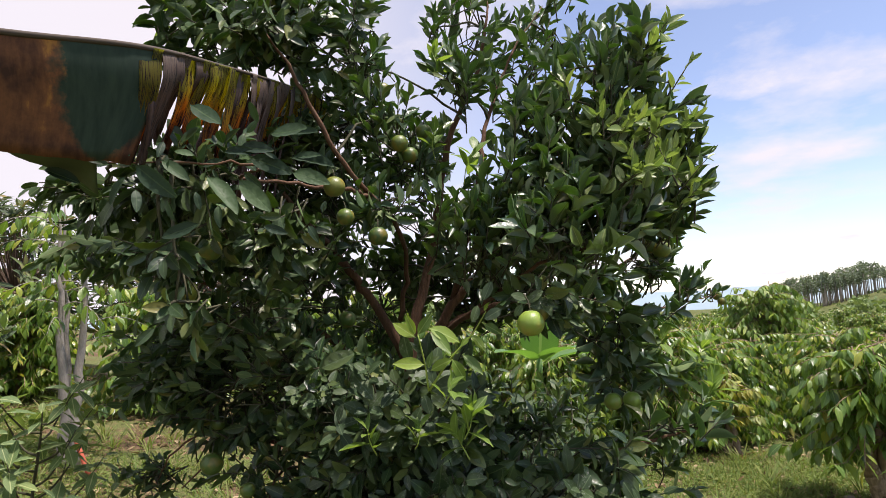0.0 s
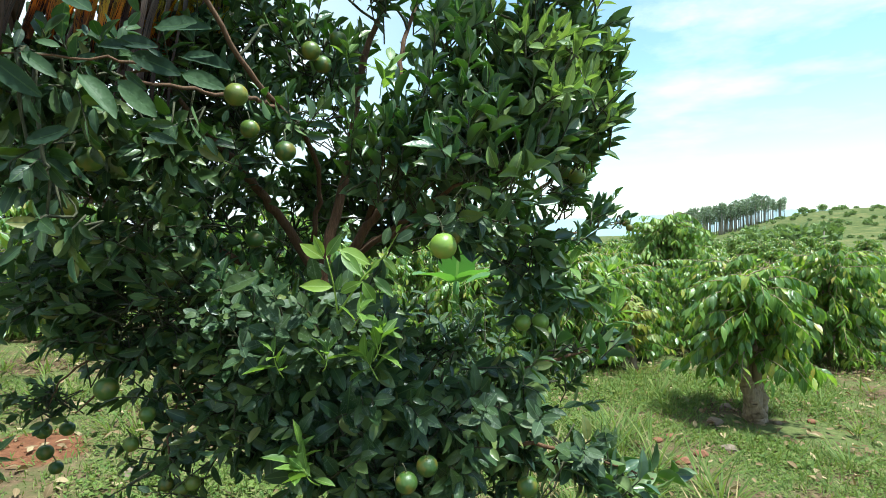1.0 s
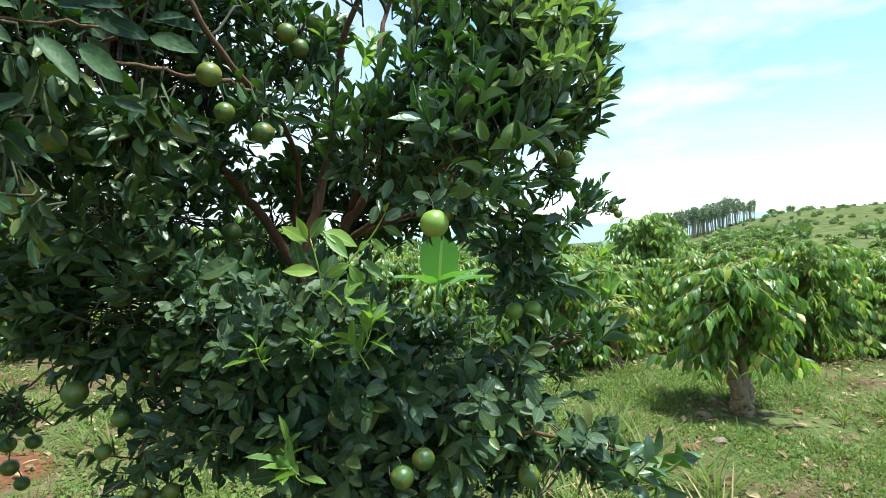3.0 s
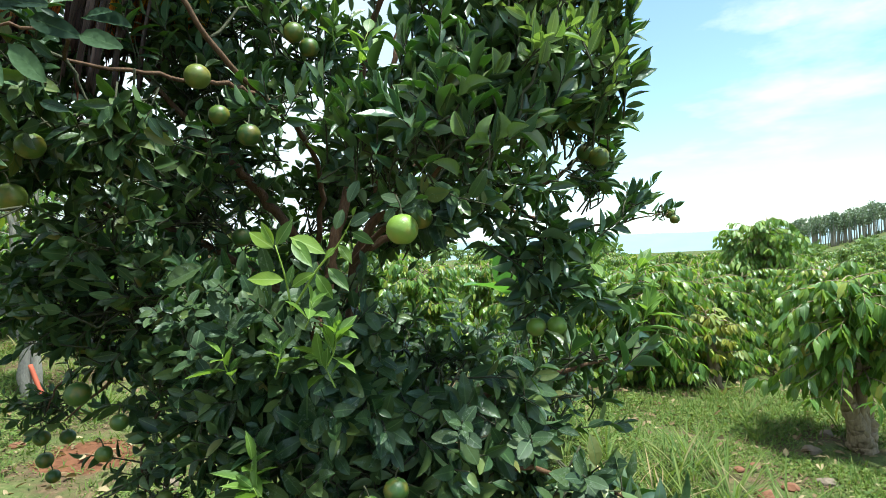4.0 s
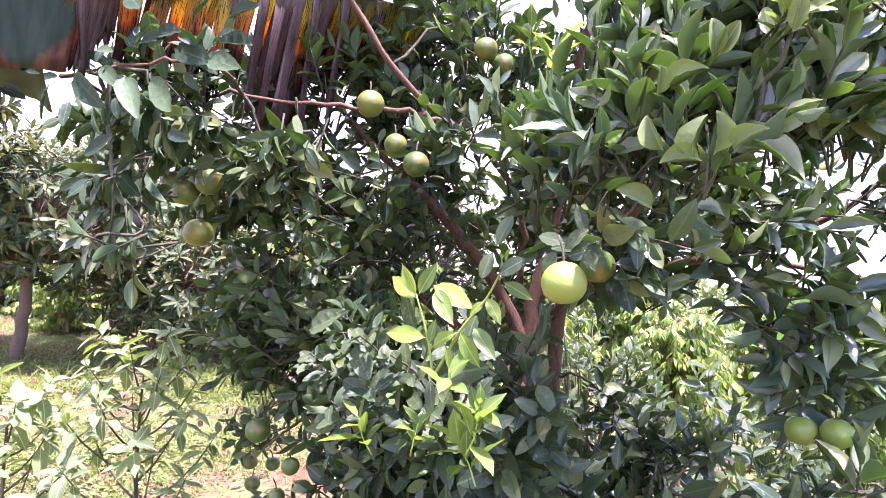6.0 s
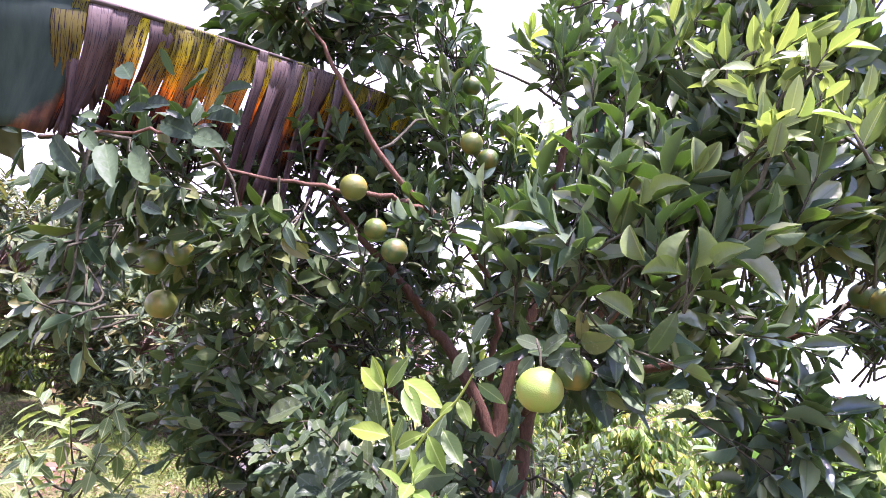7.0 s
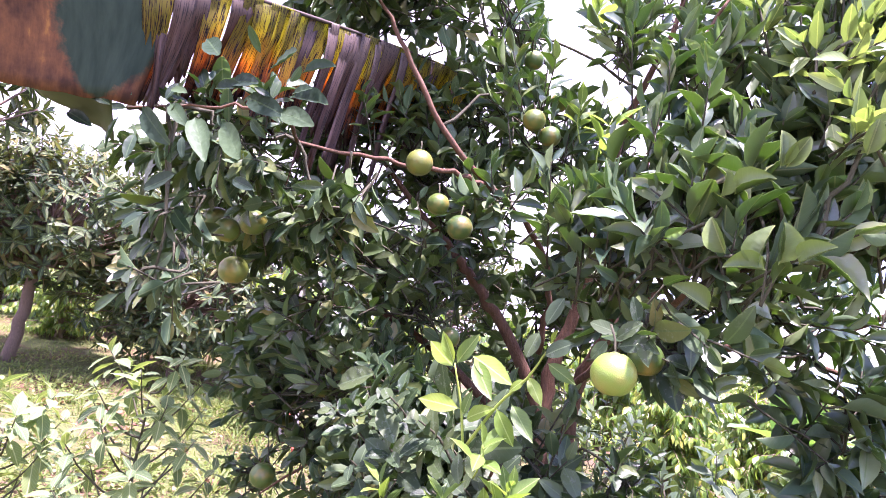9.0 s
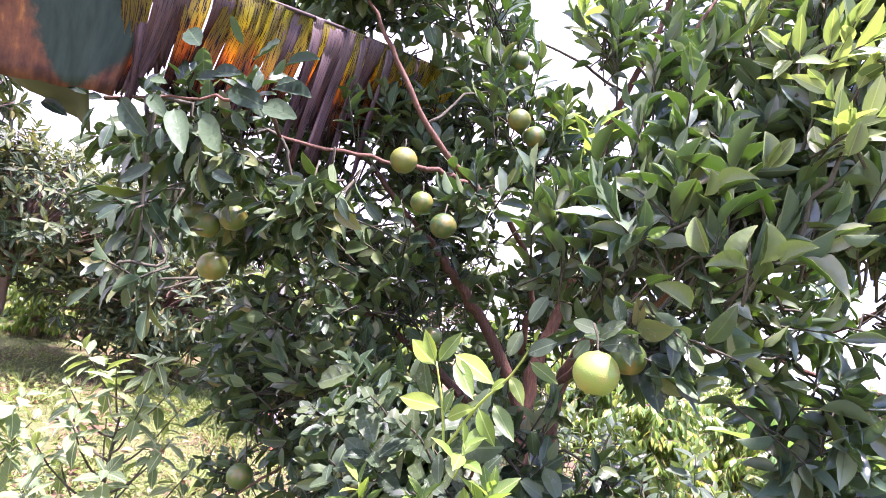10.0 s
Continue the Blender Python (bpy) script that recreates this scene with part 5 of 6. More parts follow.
BOUGH_LEAVES = [
    ((-0.986, 1.288, 2.140), (-1.059, 1.250, 2.180)),
    ((-0.773, 1.330, 2.155), (-0.830, 1.306, 2.176)),
    ((-0.708, 1.344, 2.162), (-0.598, 1.345, 2.152)),
    ((-0.807, 1.416, 2.150), (-0.730, 1.419, 2.165)),
    ((-0.885, 1.359, 2.161), (-0.781, 1.349, 2.087)),
    ((-0.933, 1.326, 2.146), (-0.807, 1.314, 2.034)),
    ((-0.751, 1.339, 2.105), (-0.631, 1.309, 1.972)),
    ((-0.673, 1.349, 2.093), (-0.560, 1.351, 1.975)),
    ((-0.921, 1.277, 2.105), (-0.984, 1.277, 2.019)),
    ((-0.925, 1.318, 2.080), (-0.894, 1.283, 2.010)),
    ((-0.849, 1.330, 2.050), (-0.829, 1.339, 1.981)),
    ((-0.609, 1.395, 2.214), (-0.456, 1.355, 2.198)),
    ((-0.533, 1.392, 2.145), (-0.452, 1.373, 2.147)),
    ((-0.662, 1.388, 2.156), (-0.521, 1.367, 2.099)),
    ((-0.562, 1.413, 2.153), (-0.405, 1.390, 2.109)),
    ((-0.813, 1.372, 2.306), (-0.688, 1.351, 2.209)),
    ((-0.938, 1.381, 2.240), (-0.956, 1.364, 2.314)),
    ((-0.730, 1.346, 2.182), (-0.739, 1.357, 2.225)),
    ((-0.604, 1.469, 2.235), (-0.473, 1.457, 2.232)),
    ((-0.631, 1.383, 2.240), (-0.642, 1.346, 2.304)),
    ((-0.996, 1.326, 2.150), (-1.083, 1.301, 2.156)),
    ((-0.696, 1.430, 2.131), (-0.641, 1.430, 2.075)),
    ((-1.044, 1.287, 2.095), (-1.149, 1.253, 2.147)),
    ((-0.581, 1.385, 2.143), (-0.617, 1.358, 2.160)),
    ((-0.674, 1.356, 2.175), (-0.550, 1.333, 2.153)),
    ((-0.883, 1.370, 2.213), (-0.878, 1.333, 2.159)),
    ((-0.755, 1.409, 2.106), (-0.769, 1.397, 2.145)),
    ((-0.965, 1.294, 2.190), (-0.914, 1.301, 2.150)),
    ((-0.924, 1.338, 2.168), (-0.981, 1.325, 2.185)),
    ((-0.548, 1.386, 2.107), (-0.423, 1.351, 2.067)),
    ((-0.737, 1.373, 2.037), (-0.721, 1.349, 1.957)),
    ((-0.762, 1.330, 1.985), (-0.883, 1.331, 1.945)),
    ((-0.611, 1.349, 1.970), (-0.530, 1.345, 1.942)),
    ((-0.778, 1.337, 2.067), (-0.759, 1.329, 2.010)),
    ((-1.018, 1.300, 2.164), (-1.001, 1.269, 2.155)),
]
# darker citrus leaf: the shade below the banana leaf is in its colour
shaded_leaf = leaf_material("shaded citrus leaf", [(0.0, (0.018, 0.040, 0.024)), (0.7, (0.036, 0.070, 0.036)), (1.0, (0.07, 0.12, 0.05))], 0.5, (0.10, 0.2, 0.03), 0.22, single=True, stain=0.1, spec=0.25, relief=0.14, buckle=1.4, rib=(0.07, 0.12, 0.05))
broad = [BLUNT_LEAF.mesh("leaf", (0, 0, 0), (0, 1, 0), (0, 0, 1), 1.0, w, f, c, shaded_leaf, citrus_under) for w, f, c in ((0.16, 0.5, 0.1), (0.18, 0.35, 0.22), (0.15, 0.9, 0.05), (0.17, 0.4, -0.1))]
for k, (foot, tip) in enumerate(BOUGH_LEAVES):
    laid_leaf(broad[k % 4], foot, foot + 0.78 * (np.array(tip) - foot), tree, tree_foot, 0.6 * math.sin(2.3 * k))
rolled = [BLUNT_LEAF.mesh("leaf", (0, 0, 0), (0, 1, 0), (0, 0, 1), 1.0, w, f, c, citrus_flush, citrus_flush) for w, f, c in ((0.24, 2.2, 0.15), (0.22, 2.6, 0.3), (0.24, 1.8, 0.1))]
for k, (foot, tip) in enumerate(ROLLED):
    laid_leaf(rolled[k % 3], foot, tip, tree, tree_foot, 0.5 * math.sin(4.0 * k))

banana_back = plain("banana leaf back", (0.055, 0.085, 0.028), 0.6, 0.6, 14)

# ---- the banana plant whose old leaf hangs across the tree ----
banana = thing("banana_plant", "banana plant with one old torn leaf, withered brown", "banana plant", at=(-2.6, 0.15, float(land(-2.6, 0.15))))
b_foot = Vector(banana.location)


def banana_part(name, me, parent=None, label=""):
    ob = part(name, me, parent or banana, label)
    if parent is None:
        ob.location = -b_foot
    return ob


banana_part("pseudostem", tubes("pseudostem", [curve([(-2.6, 0.15, 0.2, 0.12), (-2.6, 0.17, 0.8, 0.1), (-2.58, 0.2, 1.4, 0.08), (-2.5, 0.25, 1.9, 0.05)], 6)], banana_green, 14))
RIB = curve([(-2.5, 0.25, 1.9, 0.03), (-2.2, 0.36, 2.2, 0.022), (-1.75, 0.58, 2.34, 0.017), (-1.40, 0.82, 2.375, 0.014), (-1.06, 1.07, 2.385, 0.011), (-0.86, 1.25, 2.41, 0.010), (-0.81, 1.55, 2.48, 0.008), (-0.79, 1.9, 2.565, 0.006), (-0.785, 2.2, 2.635, 0.004), (-0.785, 2.42, 2.67, 0.002)], 8)
midrib = banana_part("midrib", tubes("midrib", [RIB * [1, 1, 1, 0.7]], rib_mat, 8), None, "brown curved midrib of the hanging leaf")
rib_len = np.concatenate(([0], np.cumsum(np.linalg.norm(np.diff(RIB[:, :3], axis=0), axis=1))))


def on_rib(s):
    return np.array([np.interp(s, rib_len, RIB[:, k]) for k in range(3)])


S_GREEN0 = float(rib_len[np.argmin(np.abs(RIB[:, 0] + 1.75))])
S_TEAR = float(rib_len[np.argmin(((RIB[:, :3] - [-0.86, 1.25, 2.41]) ** 2).sum(1))]) + 0.05
S_END = float(rib_len[-1])


def blade(name, s0, s1, drop, out, mat, cols, rows, seed, label="", ragged=0.0, shrink=0.0):
    """A piece of the half blade that hangs from the midrib: it leaves the rib sideways and folds down."""
    g = np.random.default_rng(seed)
    V, uv = [], []
    swing, kink = g.normal(0, 0.012 if ragged else 0.0), g.uniform(0, 6)
    for i in range(cols + 1):
        s = s0 + (s1 - s0) * i / cols
        p = on_rib(s)
        t = unit(on_rib(s + 0.01) - on_rib(s - 0.01))
        side = unit(np.cross(t, [0, 0, 1])) * out
        far = drop * (1 + ragged * g.uniform(-1, 0.25)) * max(0.35, 1 - shrink * (1 - i / cols)) * (1 + 0.05 * noise.noise(Vector((s * 14, seed, 0))))
        for j in range(rows + 1):
            f = j / rows
            q = p + side * (0.03 * math.sin(min(1, 2.5 * f) * math.pi / 2) + (-0.12 if out > 0 else 0.17) * f + (0.008 * math.sin(7 * f + kink + 3 * s) if ragged else 0.004 * math.sin(40 * s) * f)) + np.array([0, 0, 0.012 * math.sin(math.pi * min(1, 3 * f)) - far * f ** 1.25])
            q = q + t * (swing * f + 0.012 * math.sin(5 * f + kink) * f) - t * 0.2 * (s - 0.5 * (s0 + s1)) * f * (1.0 if ragged else 0.0)
            V.append(q)
            uv.append(((s - S_GREEN0) / (S_TEAR - S_GREEN0) if not ragged else s, f))
    w = rows + 1
    loops = [v for i in range(cols) for j in range(rows) for v in (i * w + j, (i + 1) * w + j, (i + 1) * w + j + 1, i * w + j + 1)]
    me = mesh_of(name, V, loops, [4] * (cols * rows), uv, mat)
    ob = banana_part(name, me, midrib, label)
    md = ob.modifiers.new("thickness", "SOLIDIFY")
    md.thickness = 0.0012
    return ob


blade("blade", S_GREEN0, S_TEAR, 0.275, 1, banana_old, 60, 12, 1, "dark green blade with rust-brown ends", 0.0, 0.5)
blade("back_blade", S_GREEN0, S_TEAR - 0.11, 0.33, -1, banana_back, 40, 10, 2, "dull green far half of the blade", 0.0, 1.7)
g_b = np.random.default_rng(5)
s = S_TEAR - 0.06
while s < S_END - 0.03:
    w_s = float(g_b.uniform(0.025, 0.075))
    k = (s - S_TEAR) / (S_END - S_TEAR)
    blade("strip", s, min(s + w_s, S_END - 0.01), float(g_b.uniform(0.21, 0.34)) * (0.85 if k < 0.12 else 1.05 - 0.15 * k), 1, banana_lit if g_b.uniform() < 0.6 else banana_dry, 8, 12, int(s * 1000), "", 0.14)
    s += w_s * float(g_b.uniform(0.45, 0.78))
for k in range(13):
    s = S_TEAR + 0.30 + 0.06 * k
    blade("strip", s, s + float(g_b.uniform(0.02, 0.05)), float(g_b.uniform(0.36, 0.5)), float(g_b.choice([-1, 1])), banana_dry, 3, 9, 300 + k, "", 0.2)


# ---- coffee trees ----


def coffee(name, seed, height, branches, reach, stems, leaf=0.15, label="", low=0.25, group="coffee trees", pairs=15, mat=None, bark=None, girth=1.0, clear=0.12, apart=False, stump=False):
    """A coffee tree: a few bare stems from one foot, arching side branches, and pairs of long hanging leaves."""
    g = np.random.default_rng(seed)
    ob = thing(name, label, "coffee tree", group)
    lines = []
    for k in range(stems):
        a = 6.28 * k / stems + g.uniform(-0.4, 0.4)
        r = g.uniform(0.05, 0.14) * reach
        top = height * g.uniform(0.8, 0.97)
        c = curve([(0.05 * math.cos(a), 0.05 * math.sin(a), -0.05, 0.05 * girth), (r * 0.6 * math.cos(a), r * 0.6 * math.sin(a), 0.3 * top, 0.04 * girth), (r * 1.2 * math.cos(a), r * 1.2 * math.sin(a), 0.65 * top, 0.024), (1.5 * r * math.cos(a), 1.5 * r * math.sin(a), top, 0.006)], 6, 0.012, seed + k)
        lines.append(c)
        part("stem", tubes("stem", [c], bark or coffee_bark, 9), ob)
    if stump:                                             # an old trunk, cut back again and again, that forks close to the ground
        for rows in (((0.02, 0, -0.05, 0.085), (-0.03, 0.0, 0.12, 0.078), (-0.10, 0.0, 0.28, 0.064), (-0.17, 0.02, 0.48, 0.056), (-0.21, 0.02, 0.68, 0.04)),
                     ((0.05, 0, -0.03, 0.075), (0.06, -0.01, 0.15, 0.066), (0.08, 0.0, 0.34, 0.056), (0.11, 0.03, 0.6, 0.04))):
            c = curve(rows, 14, 0.004, seed)
            me = tubes("trunk", [c], coffee_bark, 18)
            for v in me.vertices:
                lump = noise.noise(v.co * 10 + Vector((seed, 0, 0))) + 0.6 * noise.noise(v.co * 26) + 0.3 * noise.noise(v.co * 55)
                v.co += 0.03 * lump * Vector((v.co.x - 0.02, v.co.y, 0.0)).normalized()
            part("trunk", me, ob, "thick pale knobbly trunk")
    P, D, N, Ls, tw = [], [], [], [], []
    for k in range(branches):
        c = lines[k % stems]
        f = low + (1 - low) * ((k + g.uniform(0, 1)) / branches) ** 0.85
        i = min(int(f * (len(c) - 1)), len(c) - 1)
        p = c[i, :3]
        a = k * 2.4 + g.uniform(-0.3, 0.3)
        ln = reach * g.uniform(0.55, 1.0) * (1.0 - 0.5 * max(0, f - 0.35))
        rise = g.uniform(0.1, 0.45) + 0.35 * f
        t = np.linspace(0, 1, 7)
        x = p[0] + ln * t * math.cos(a)
        y = p[1] + ln * t * math.sin(a)
        z = p[2] + ln * (rise * t - (0.58 + 0.3 * g.uniform(-1, 1)) * t ** 2)
        z = np.maximum(z, clear + 0.1 * ln * t)
        tw.append(np.stack([x, y, z, np.interp(t, (0, 1), (0.006, 0.002))], 1))
        n = pairs
        u = np.linspace(0.22, 1, n)
        at = np.stack([np.interp(u, t, x), np.interp(u, t, y), np.interp(u, t, z)], 1)
        way = unit(np.gradient(at, axis=0))
        side = unit(np.cross(way, [0, 0, 1.0]))
        for sg in (-1, 1):
            d = sg * side * 0.62 + way * 0.5 + np.array([0, 0, -0.78]) + g.normal(0, 0.3, (n, 3))
            P.append(at), D.append(d), N.append(np.tile([0, 0, 1.0], (n, 1)) + 0.5 * sg * side + g.normal(0, 0.2, (n, 3)))
            Ls.append(leaf * g.uniform(0.65, 1.2, n))
    P, D, N, Ls = (np.concatenate(v) for v in (P, D, N, Ls))
    keep = g.uniform(0, 1, len(P)) > 0.12
    P, D, N, Ls = P[keep], D[keep], N[keep], Ls[keep]
    if apart:                                             # the leaves on the open side, one by one
        order = np.argsort(P[:, 1])
        one = [COFFEE_LEAF.mesh("leaf", (0, 0, 0), (0, 1, 0), (0, 0, 1), 1.0, w, 0.25, c, coffee_leaf_one) for w, c in ((0.19, 0.15), (0.215, 0.3), (0.235, 0.45))]
        for k, i in enumerate(order[:290]):
            lay_leaf(one[k % 3], P[i], D[i], N[i], Ls[i], ob, Vector((0, 0, 0)))
        P, D, N, Ls = P[order[290:]], D[order[290:]], N[order[290:]], Ls[order[290:]]
    part("foliage", COFFEE_LEAF.mesh("foliage", P, D, N, Ls, Ls * g.uniform(0.17, 0.23, len(Ls)), 0.25, g.uniform(0.05, 0.5, len(Ls)), mat or coffee_leaf), ob, "", "stuff")
    if apart:
        for line in tw:
            part("branch", tubes("branch", [line], bark or coffee_bark, 6), ob)
    else:
        part("branchwork", tubes("branchwork", tw, bark or coffee_bark, 5), ob, "", "stuff")
    return ob


def stand(ob, x, y, turn=0.0, size=1.0, sink=0.0):
    ob.matrix_basis = Matrix.Translation((x, y, float(land(x, y)) - sink)) @ Matrix.Rotation(turn, 4, "Z") @ Matrix.Scale(size, 4)
    return ob


COFFEE = "leafy coffee tree with drooping ribbed leaves, on weedy ground"
stand(coffee("coffee_tree", 21, 1.42, 120, 0.72, 3, 0.14, "leafy coffee tree with a thick pale forked trunk and ribbed leaves", 0.42, pairs=11, clear=0.46, apart=True, stump=True), 2.86, 5.35, 0.6)
bush_b = stand(coffee("coffee_tree", 22, 1.5, 190, 0.85, 4, 0.13, COFFEE, 0.1, pairs=12), 1.7, 7.5, 0.4)
bush_c = stand(coffee("coffee_tree", 23, 1.6, 190, 0.9, 3, 0.13, COFFEE, 0.14, pairs=12), 5.3, 7.9, 2.0)
g_c = np.random.default_rng(9)


def bush(src, x, y, size=1.0):
    ob = copy_thing(src, Matrix.Identity(4))
    return stand(ob, x, y, float(g_c.uniform(0, 6.28)), size)


for x, y, size in ((0.35, 7.4, 0.9), (-1.1, 7.8, 0.9), (1.2, 8.8, 0.85), (3.3, 9.3, 0.85), (5.2, 9.6, 0.85), (7.0, 8.6, 0.9), (7.9, 6.6, 0.9), (-0.4, 10.2, 0.9), (2.5, 8.1, 0.9), (4.0, 8.2, 0.9), (4.4, 9.6, 0.95), (6.6, 7.7, 0.85), (0.9, 7.9, 0.85), (3.0, 10.4, 0.9), (6.3, 9.9, 0.9)):
    bush(bush_b if (x * 3) % 2 > 1 else bush_c, x, y, size)
for i in range(9):
    for j in range(9):
        y = 11.4 + 2.6 * i + float(g_c.uniform(-0.5, 0.5))
        x = -3.0 + 2.4 * j + 0.35 * i + float(g_c.uniform(-0.6, 0.6))
        if x < 0.75 * y + 3:
            bush((bush_b, bush_c)[(i + j) % 2], x, y, float(g_c.uniform(0.72, 0.88)))

stand(coffee("coffee_tree", 24, 1.0, 30, 0.38, 2, 0.11, "small coffee tree with yellowing leaves", 0.4, mat=coffee_yellow, clear=0.4), 2.35, 7.35)

# a thin, half-bare coffee tree with pale stems, and the stick that leans on it
stand(coffee("coffee_tree", 41, 2.9, 26, 0.85, 3, 0.15, "thin half-bare coffee tree with pale straight stems", 0.5, "coffee trees", 7, None, pale_bark, 1.0), -4.22, 5.06, 0.3)
tagged(new("stick", tubes("stick", [curve([(-3.93, 4.76, 0.84, 0.018), (-3.86, 4.75, 0.68, 0.02), (-3.76, 4.74, 0.47, 0.02)], 4)], red_wood, 8)), "red-brown stick leaning on the pale stems", "stick")


# ---- mango trees, the leaning stem and the sapling ----


def rosette_tree(name, seed, height, spread, trunk, n, leaf, mat, label, category, lean=(0, 0), low=0.3, count=12, droop=0.15):
    """A small broad tree whose long leaves stand in rosettes at the twig tips."""
    g = np.random.default_rng(seed)
    ob = thing(name, label, category)
    top = np.array([lean[0], lean[1], height * 0.45])
    part("trunk", tubes("trunk", [curve([(0, 0, -0.05, trunk), (0.5 * lean[0], 0.5 * lean[1], 0.22 * height, 0.85 * trunk), (*top, 0.7 * trunk), (lean[0] * 1.1, lean[1] * 1.1, 0.8 * height, 0.2 * trunk)], 5, 0.01, seed)], brown_bark, 10), ob)
    v = unit(g.normal(0, 1, (n, 3))) * g.uniform(0.35, 1, (n, 1)) ** 0.5
    v[:, :2] *= 1 + 0.25 * np.sin(3 * np.arctan2(v[:, 1], v[:, 0]) + seed)[:, None]
    p = np.array([lean[0], lean[1], height * (low + 1) / 2]) + v * np.array([spread, spread, height * (1 - low) / 2])
    way = unit(v + np.array([0, 0, 0.55]) + g.normal(0, 0.25, (n, 3)))
    pos_, d_, n_, L_, st = shoots(g, p - 0.1 * way, way, 0.16, count, leaf, droop, 0.3, (95, 35), 0.3)
    part("foliage", LANCE_LEAF.mesh("foliage", pos_, d_, n_, L_, L_ * 0.13, 0.25, g.uniform(0.0, 0.35, len(L_)), mat), ob, "", "stuff")
    lines = list(st)
    for q in p[::2]:
        m = 0.45 * q + 0.55 * top + g.normal(0, 0.05, 3)
        lines.append(curve([(*top, 0.3 * trunk), (*m, 0.16 * trunk), (*q, 0.006)], 3))
    part("branchwork", tubes("branchwork", lines, brown_bark, 5), ob, "", "stuff")
    return ob


stand(coffee("coffee_tree", 58, 2.25, 260, 1.0, 6, 0.14, "tall rounded coffee tree with fresh light green leaves", 0.25, pairs=11, mat=coffee_fresh), 4.3, 11.2)
MANGO = "bushy mango tree with long leaves and reddish new growth"
stand(rosette_tree("mango_tree", 51, 2.6, 1.25, 0.075, 560, 0.17, mango_leaf, MANGO, "mango tree", (0.25, 0.0), 0.36), -7.45, 3.72)
stand(rosette_tree("mango_tree", 52, 1.9, 1.15, 0.05, 560, 0.165, mango_leaf, "low dark mango tree with yellowing leaf tips", "mango tree", (0, 0), 0.12), -6.6, 5.2)
stand(rosette_tree("mango_tree", 53, 4.0, 0.95, 0.07, 200, 0.21, mango_leaf, MANGO, "mango tree", (0.1, 0.1), 0.55), -6.1, 1.9)
for x, y, k in ((-9.5, 6.5, 54), (-8.2, 8.6, 55), (-11.5, 4.4, 56), (-5.6, 9.4, 57), (-12.6, 6.4, 58), (-13.8, 3.2, 59), (-11.4, 8.4, 60)):
    stand(rosette_tree("mango_tree", k, 2.9, 1.5, 0.07, 320, 0.22, mango_leaf, MANGO, "mango tree", (0, 0), 0.08), x, y)
for x, y, s in ((-3.0, 8.2, 1.1), (-4.8, 7.4, 1.1), (-6.8, 7.3, 1.0), (-2.6, 10.5, 1.2), (-10.2, 5.3, 0.9), (-9.0, 4.9, 0.7), (-12.2, 5.2, 1.1), (-15.0, 5.4, 1.3), (-14.4, 8.0, 1.3)):
    bush(bush_c, x, y, s)


def sapling(x, y, height, seed, n, leaf, label):
    g = np.random.default_rng(seed)
    ob = thing("sapling", label, "sapling")
    stem = curve([(0, 0, -0.03, 0.011), (0.03, 0, 0.35 * height, 0.009), (-0.02, 0.02, 0.7 * height, 0.007), (0.04, 0.0, height, 0.003)], 5)
    part("stem", tubes("stem", [stem], twig_bark, 7), ob)
    base, way, lines = [], [], []
    for k in range(n):
        f = 0.45 + 0.55 * k / (n - 1)
        p = np.array([np.interp(f, np.linspace(0, 1, len(stem)), stem[:, i]) for i in range(3)])
        a = 2.4 * k
        v = np.array([math.cos(a), math.sin(a), 0.75])
        ln = 0.34 * (1.15 - f) + 0.05
        tip = p + ln * unit(v)
        lines.append(curve([(*p, 0.005), (*(0.5 * (p + tip) + [0, 0, -0.02]), 0.004), (*tip, 0.003)], 3))
        base.append(tip), way.append(v * [0.5, 0.5, 1])
    pos_, d_, n_, L_, st = shoots(g, np.array(base), np.array(way), 0.13, 12, leaf, 0.1, 0.9, (105, 60), 0.1)
    one = [CITRUS_FINE.mesh("leaf", (0, 0, 0), (0, 1, 0), (0, 0, 1), 1.0, w, 0.25, c, sapling_leaf_one) for w, c in ((0.18, 0.08), (0.2, 0.2), (0.22, 0.3))]
    for i in range(len(pos_)):
        lay_leaf(one[i % 3], pos_[i], d_[i], n_[i], L_[i], ob, Vector((0, 0, 0)))
    for line in lines + st:
        part("branch", tubes("branch", [line], twig_bark, 5), ob)
    return stand(ob, x, y)


sapling(-1.80, 1.98, 1.22, 61, 22, 0.092, "slim sapling with light green upright leaves")
sapling(-2.35, 1.75, 0.95, 62, 18, 0.105, "low sapling with light green leaves in the weeds")


# ---- a young citrus bush and a small banana plant beyond the tree ----


def citrus_bush(x, y, height, spread, n, seed):
    g = np.random.default_rng(seed)
    ob = thing("citrus_bush", "young citrus bush with narrow green leaves", "bush")
    v = unit(g.normal(0, 1, (n, 3))) * g.uniform(0.2, 1, (n, 1)) ** 0.5
    p = np.array([0, 0, 0.58 * height]) + v * np.array([spread, spread, 0.42 * height])
    way = unit(0.6 * v + np.array([0, 0, 0.9]) + g.normal(0, 0.25, (n, 3)))
    pos_, d_, n_, L_, st = shoots(g, p - 0.1 * way, way, 0.2, 10, 0.11, 0.1, 0.3, (75, 28))
    part("foliage", CITRUS_LEAF.mesh("foliage", pos_, d_, n_, L_, L_ * 0.22, 0.3, 0.15, shaded_bush_leaf), ob, "", "stuff")
    lines = list(st)
    for q in p[::2]:
        lines.append(curve([(0, 0, -0.03, 0.016), (*(0.35 * q), 0.012), (*q, 0.004)], 4, 0.01))
    part("branchwork", tubes("branchwork", lines, twig_bark, 5), ob, "", "stuff")
    return stand(ob, x, y)


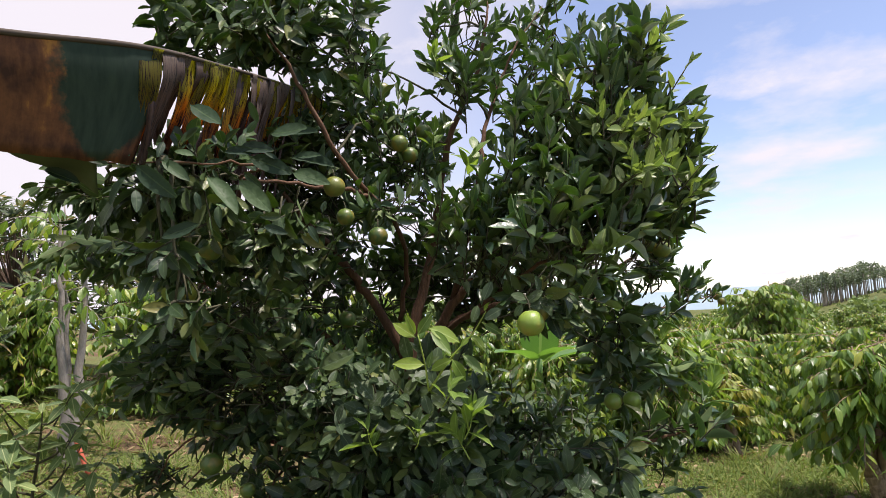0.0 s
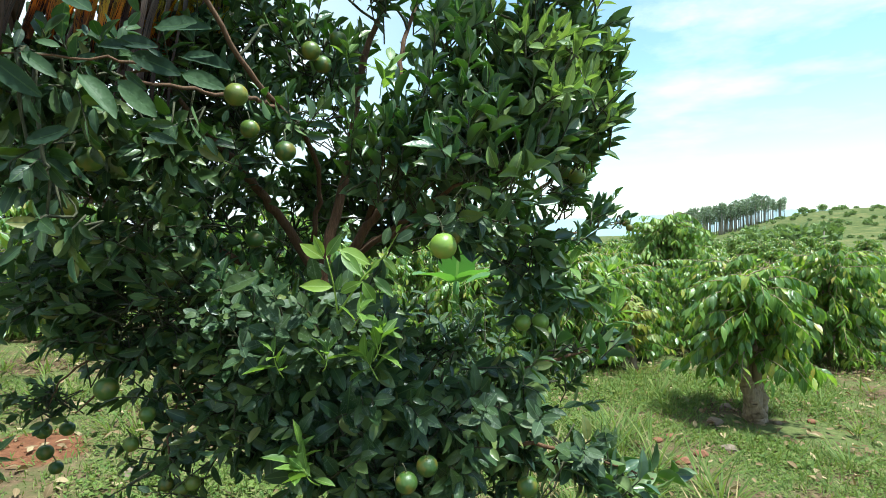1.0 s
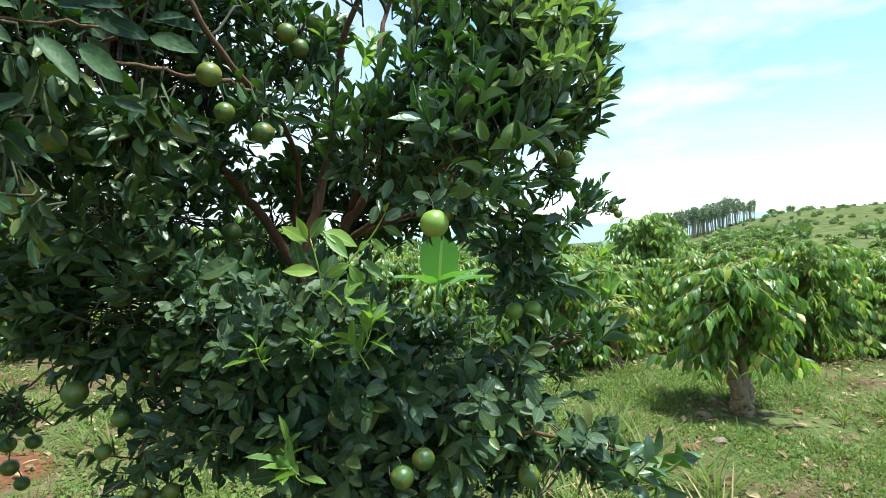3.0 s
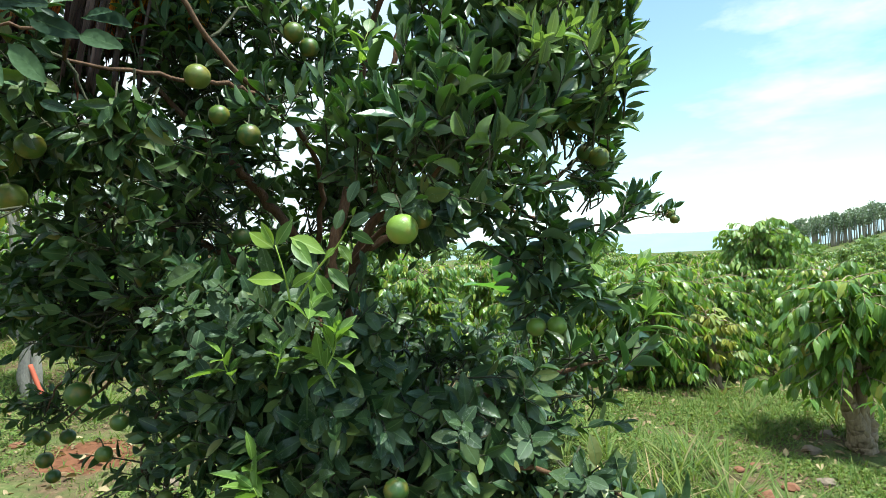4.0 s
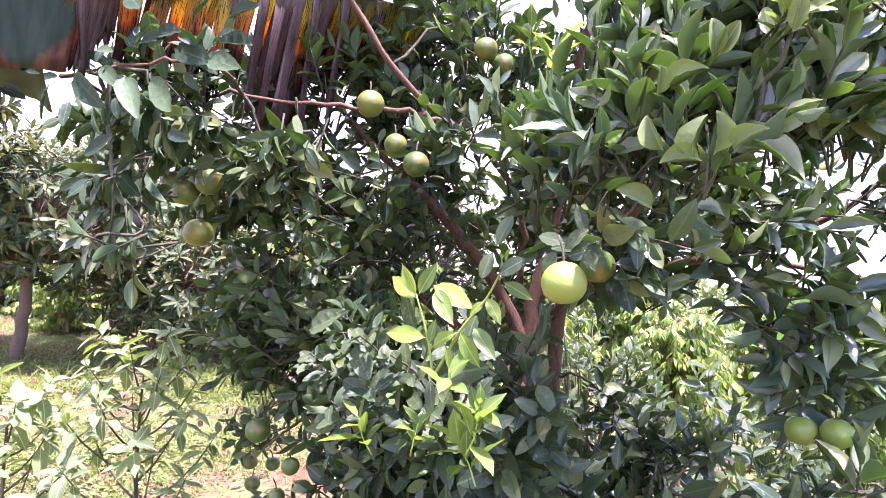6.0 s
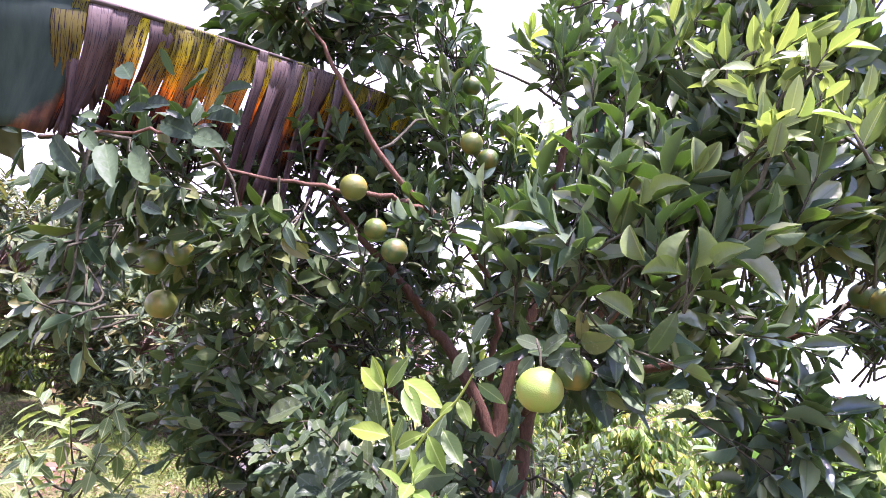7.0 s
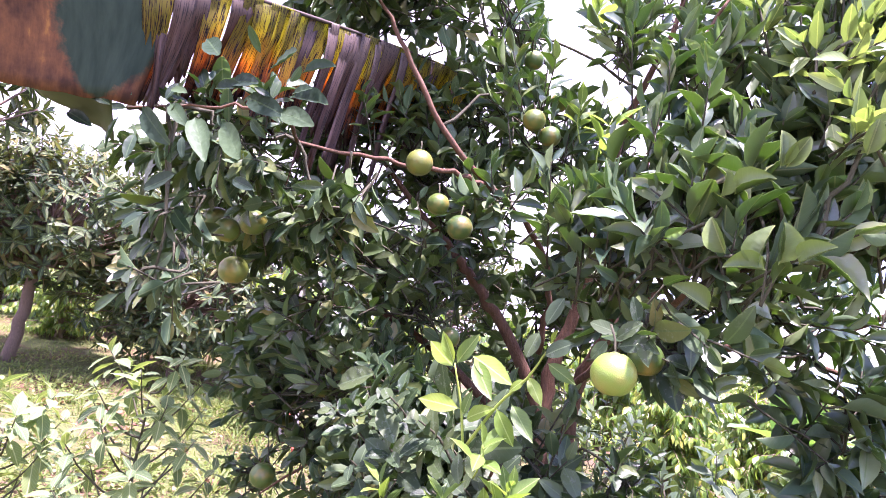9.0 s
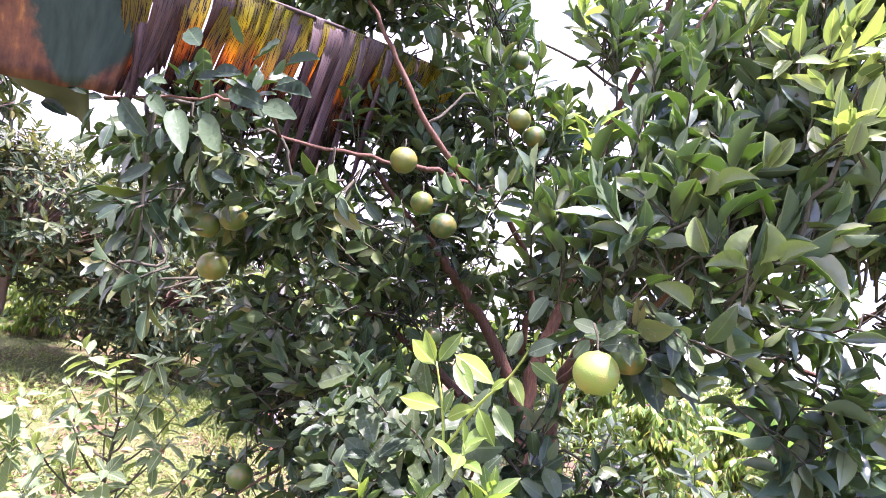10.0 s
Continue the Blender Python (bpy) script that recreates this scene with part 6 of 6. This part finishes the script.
citrus_bush(-0.15, 3.95, 1.3, 0.5, 60, 71)
citrus_bush(0.35, 4.9, 1.15, 0.45, 40, 72)
citrus_bush(-1.3, 5.4, 1.5, 0.6, 70, 73)

small_banana = thing("banana_plant", "small green banana plant behind the orange tree", "banana plant", at=(0.14, 5.9, float(land(0.14, 5.9))))
part("pseudostem", tubes("pseudostem", [curve([(0, 0, -0.03, 0.06), (0, 0, 0.6, 0.045), (0.02, 0, 1.2, 0.028)], 4)], banana_green, 10), small_banana)
for k, (a, rise, ln, wide) in enumerate(((0.2, 0.55, 0.7, 0.16), (3.9, 0.9, 0.55, 0.15), (5.4, 0.9, 0.6, 0.15), (4.9, 2.8, 0.62, 0.2))):
    way = np.array([math.cos(a), math.sin(a), rise])
    part("leaf", BANANA.mesh("leaf", (0.02, 0, 1.1), way, (-0.2 * math.cos(a), -0.2 * math.sin(a) - (0.8 if rise > 2 else 0.0), 1), ln, wide, 0.25, 0.12 if rise > 2 else 0.45, banana_green), small_banana)

# ---- on the hill: the tall plantation, bushes and single trees ----


def tall_tree(seed):
    g = np.random.default_rng(seed)
    ob = thing("eucalyptus", "tall slim plantation tree with a bare trunk", "tree", "plantation on the hill")
    h = 13.0
    part("trunk", tubes("trunk", [curve([(0, 0, -0.5, 0.22), (0.1, 0, 0.5 * h, 0.16), (0, 0.1, h, 0.05)], 3)], pale_bark, 5), ob)
    n = 170
    v = unit(g.normal(0, 1, (n, 3))) * g.uniform(0.2, 1, (n, 1)) ** 0.5
    p = np.array([0, 0, 0.77 * h]) + v * np.array([1.25, 1.25, 0.26 * h]) * (1 + 0.3 * np.sin(5 * v[:, 2:3] + seed))
    part("crown", BLADE.mesh("crown", p, g.normal(0, 1, (n, 3)) + [0, 0, -0.4], g.normal(0, 1, (n, 3)), g.uniform(0.6, 1.0, n), g.uniform(0.16, 0.26, n), 0.1, 0.2, hazed_euc_leaf), ob)
    return ob


tall = [tall_tree(s) for s in (81, 82, 83)]
g_e = np.random.default_rng(17)
spots = []
for k in range(170):
    u, v = float(g_e.uniform(0, 1)), float(g_e.uniform(0, 1))
    a, r = math.radians(22.6 + 8.2 * u), 238 + 34 * v
    spots.append((r * math.sin(a), r * math.cos(a), float(g_e.uniform(0.6, 0.98)) * (1.0 - 0.45 * max(0.0, u - 0.7) / 0.3)))
for k, (x, y, s) in enumerate(spots):
    stand(tall[k] if k < 3 else copy_thing(tall[k % 3], Matrix.Identity(4)), x, y, float(g_e.uniform(0, 6.28)), s)


def round_bush(seed, spread, height, label, category, n=260):
    g = np.random.default_rng(seed)
    ob = thing("hill_tree", label, category, "trees on the hill")
    v = unit(g.normal(0, 1, (n, 3))) * g.uniform(0.3, 1, (n, 1)) ** 0.4
    p = np.array([0, 0, 0.62 * height]) + v * np.array([spread, spread, 0.38 * height])
    part("crown", BLADE.mesh("crown", p, g.normal(0, 1, (n, 3)), g.normal(0, 1, (n, 3)) + [0, 0, 0.5], 0.42 * spread * g.uniform(0.6, 1.3, n), 0.12 * spread, 0.1, 0.2, bush_leaf), ob)
    part("trunk", tubes("trunk", [curve([(0, 0, -0.2, 0.12 * spread), (0, 0, 0.7 * height, 0.05 * spread)], 2)], pale_bark, 5), ob)
    return ob


hb = [round_bush(s, 2.0, 3.2, "small round tree on the grassy hill", "tree") for s in (91, 92)]
flat_top = round_bush(93, 3.2, 4.4, "flat-topped tree on the hill's crest", "tree")
stand(hb[0], 150, 200, 0, 0.5, 0.6), stand(hb[1], 168, 190, 0, 0.5, 0.6), stand(flat_top, 144, 209, 0, 0.45, 0.4)
for k in range(300):
    a, r = float(g_e.uniform(0.42, 0.80)), float(g_e.uniform(110, 300))
    x, y = r * math.sin(a), r * math.cos(a)
    size = float(g_e.uniform(0.12, 0.42))
    stand(copy_thing(hb[k % 2], Matrix.Identity(4)), x, y, float(g_e.uniform(0, 6)), size, 0.9 * size)
for k in range(60):
    a, r = float(g_e.uniform(-0.9, 0.75)), float(g_e.uniform(45, 110))
    stand(copy_thing(hb[k % 2], Matrix.Identity(4)), r * math.sin(a), r * math.cos(a), float(g_e.uniform(0, 6)), float(g_e.uniform(0.5, 0.8)))
for x, y in ((135, 217), (139, 212)):
    stand(copy_thing(flat_top, Matrix.Identity(4)), x, y, 1.0, 0.5)

# the front leaves of the orange tree, one by one
for k, i in enumerate(front):
    lay_leaf(single[k % len(single)], pos[i], d[i], nor[i], L[i], tree, tree_foot)
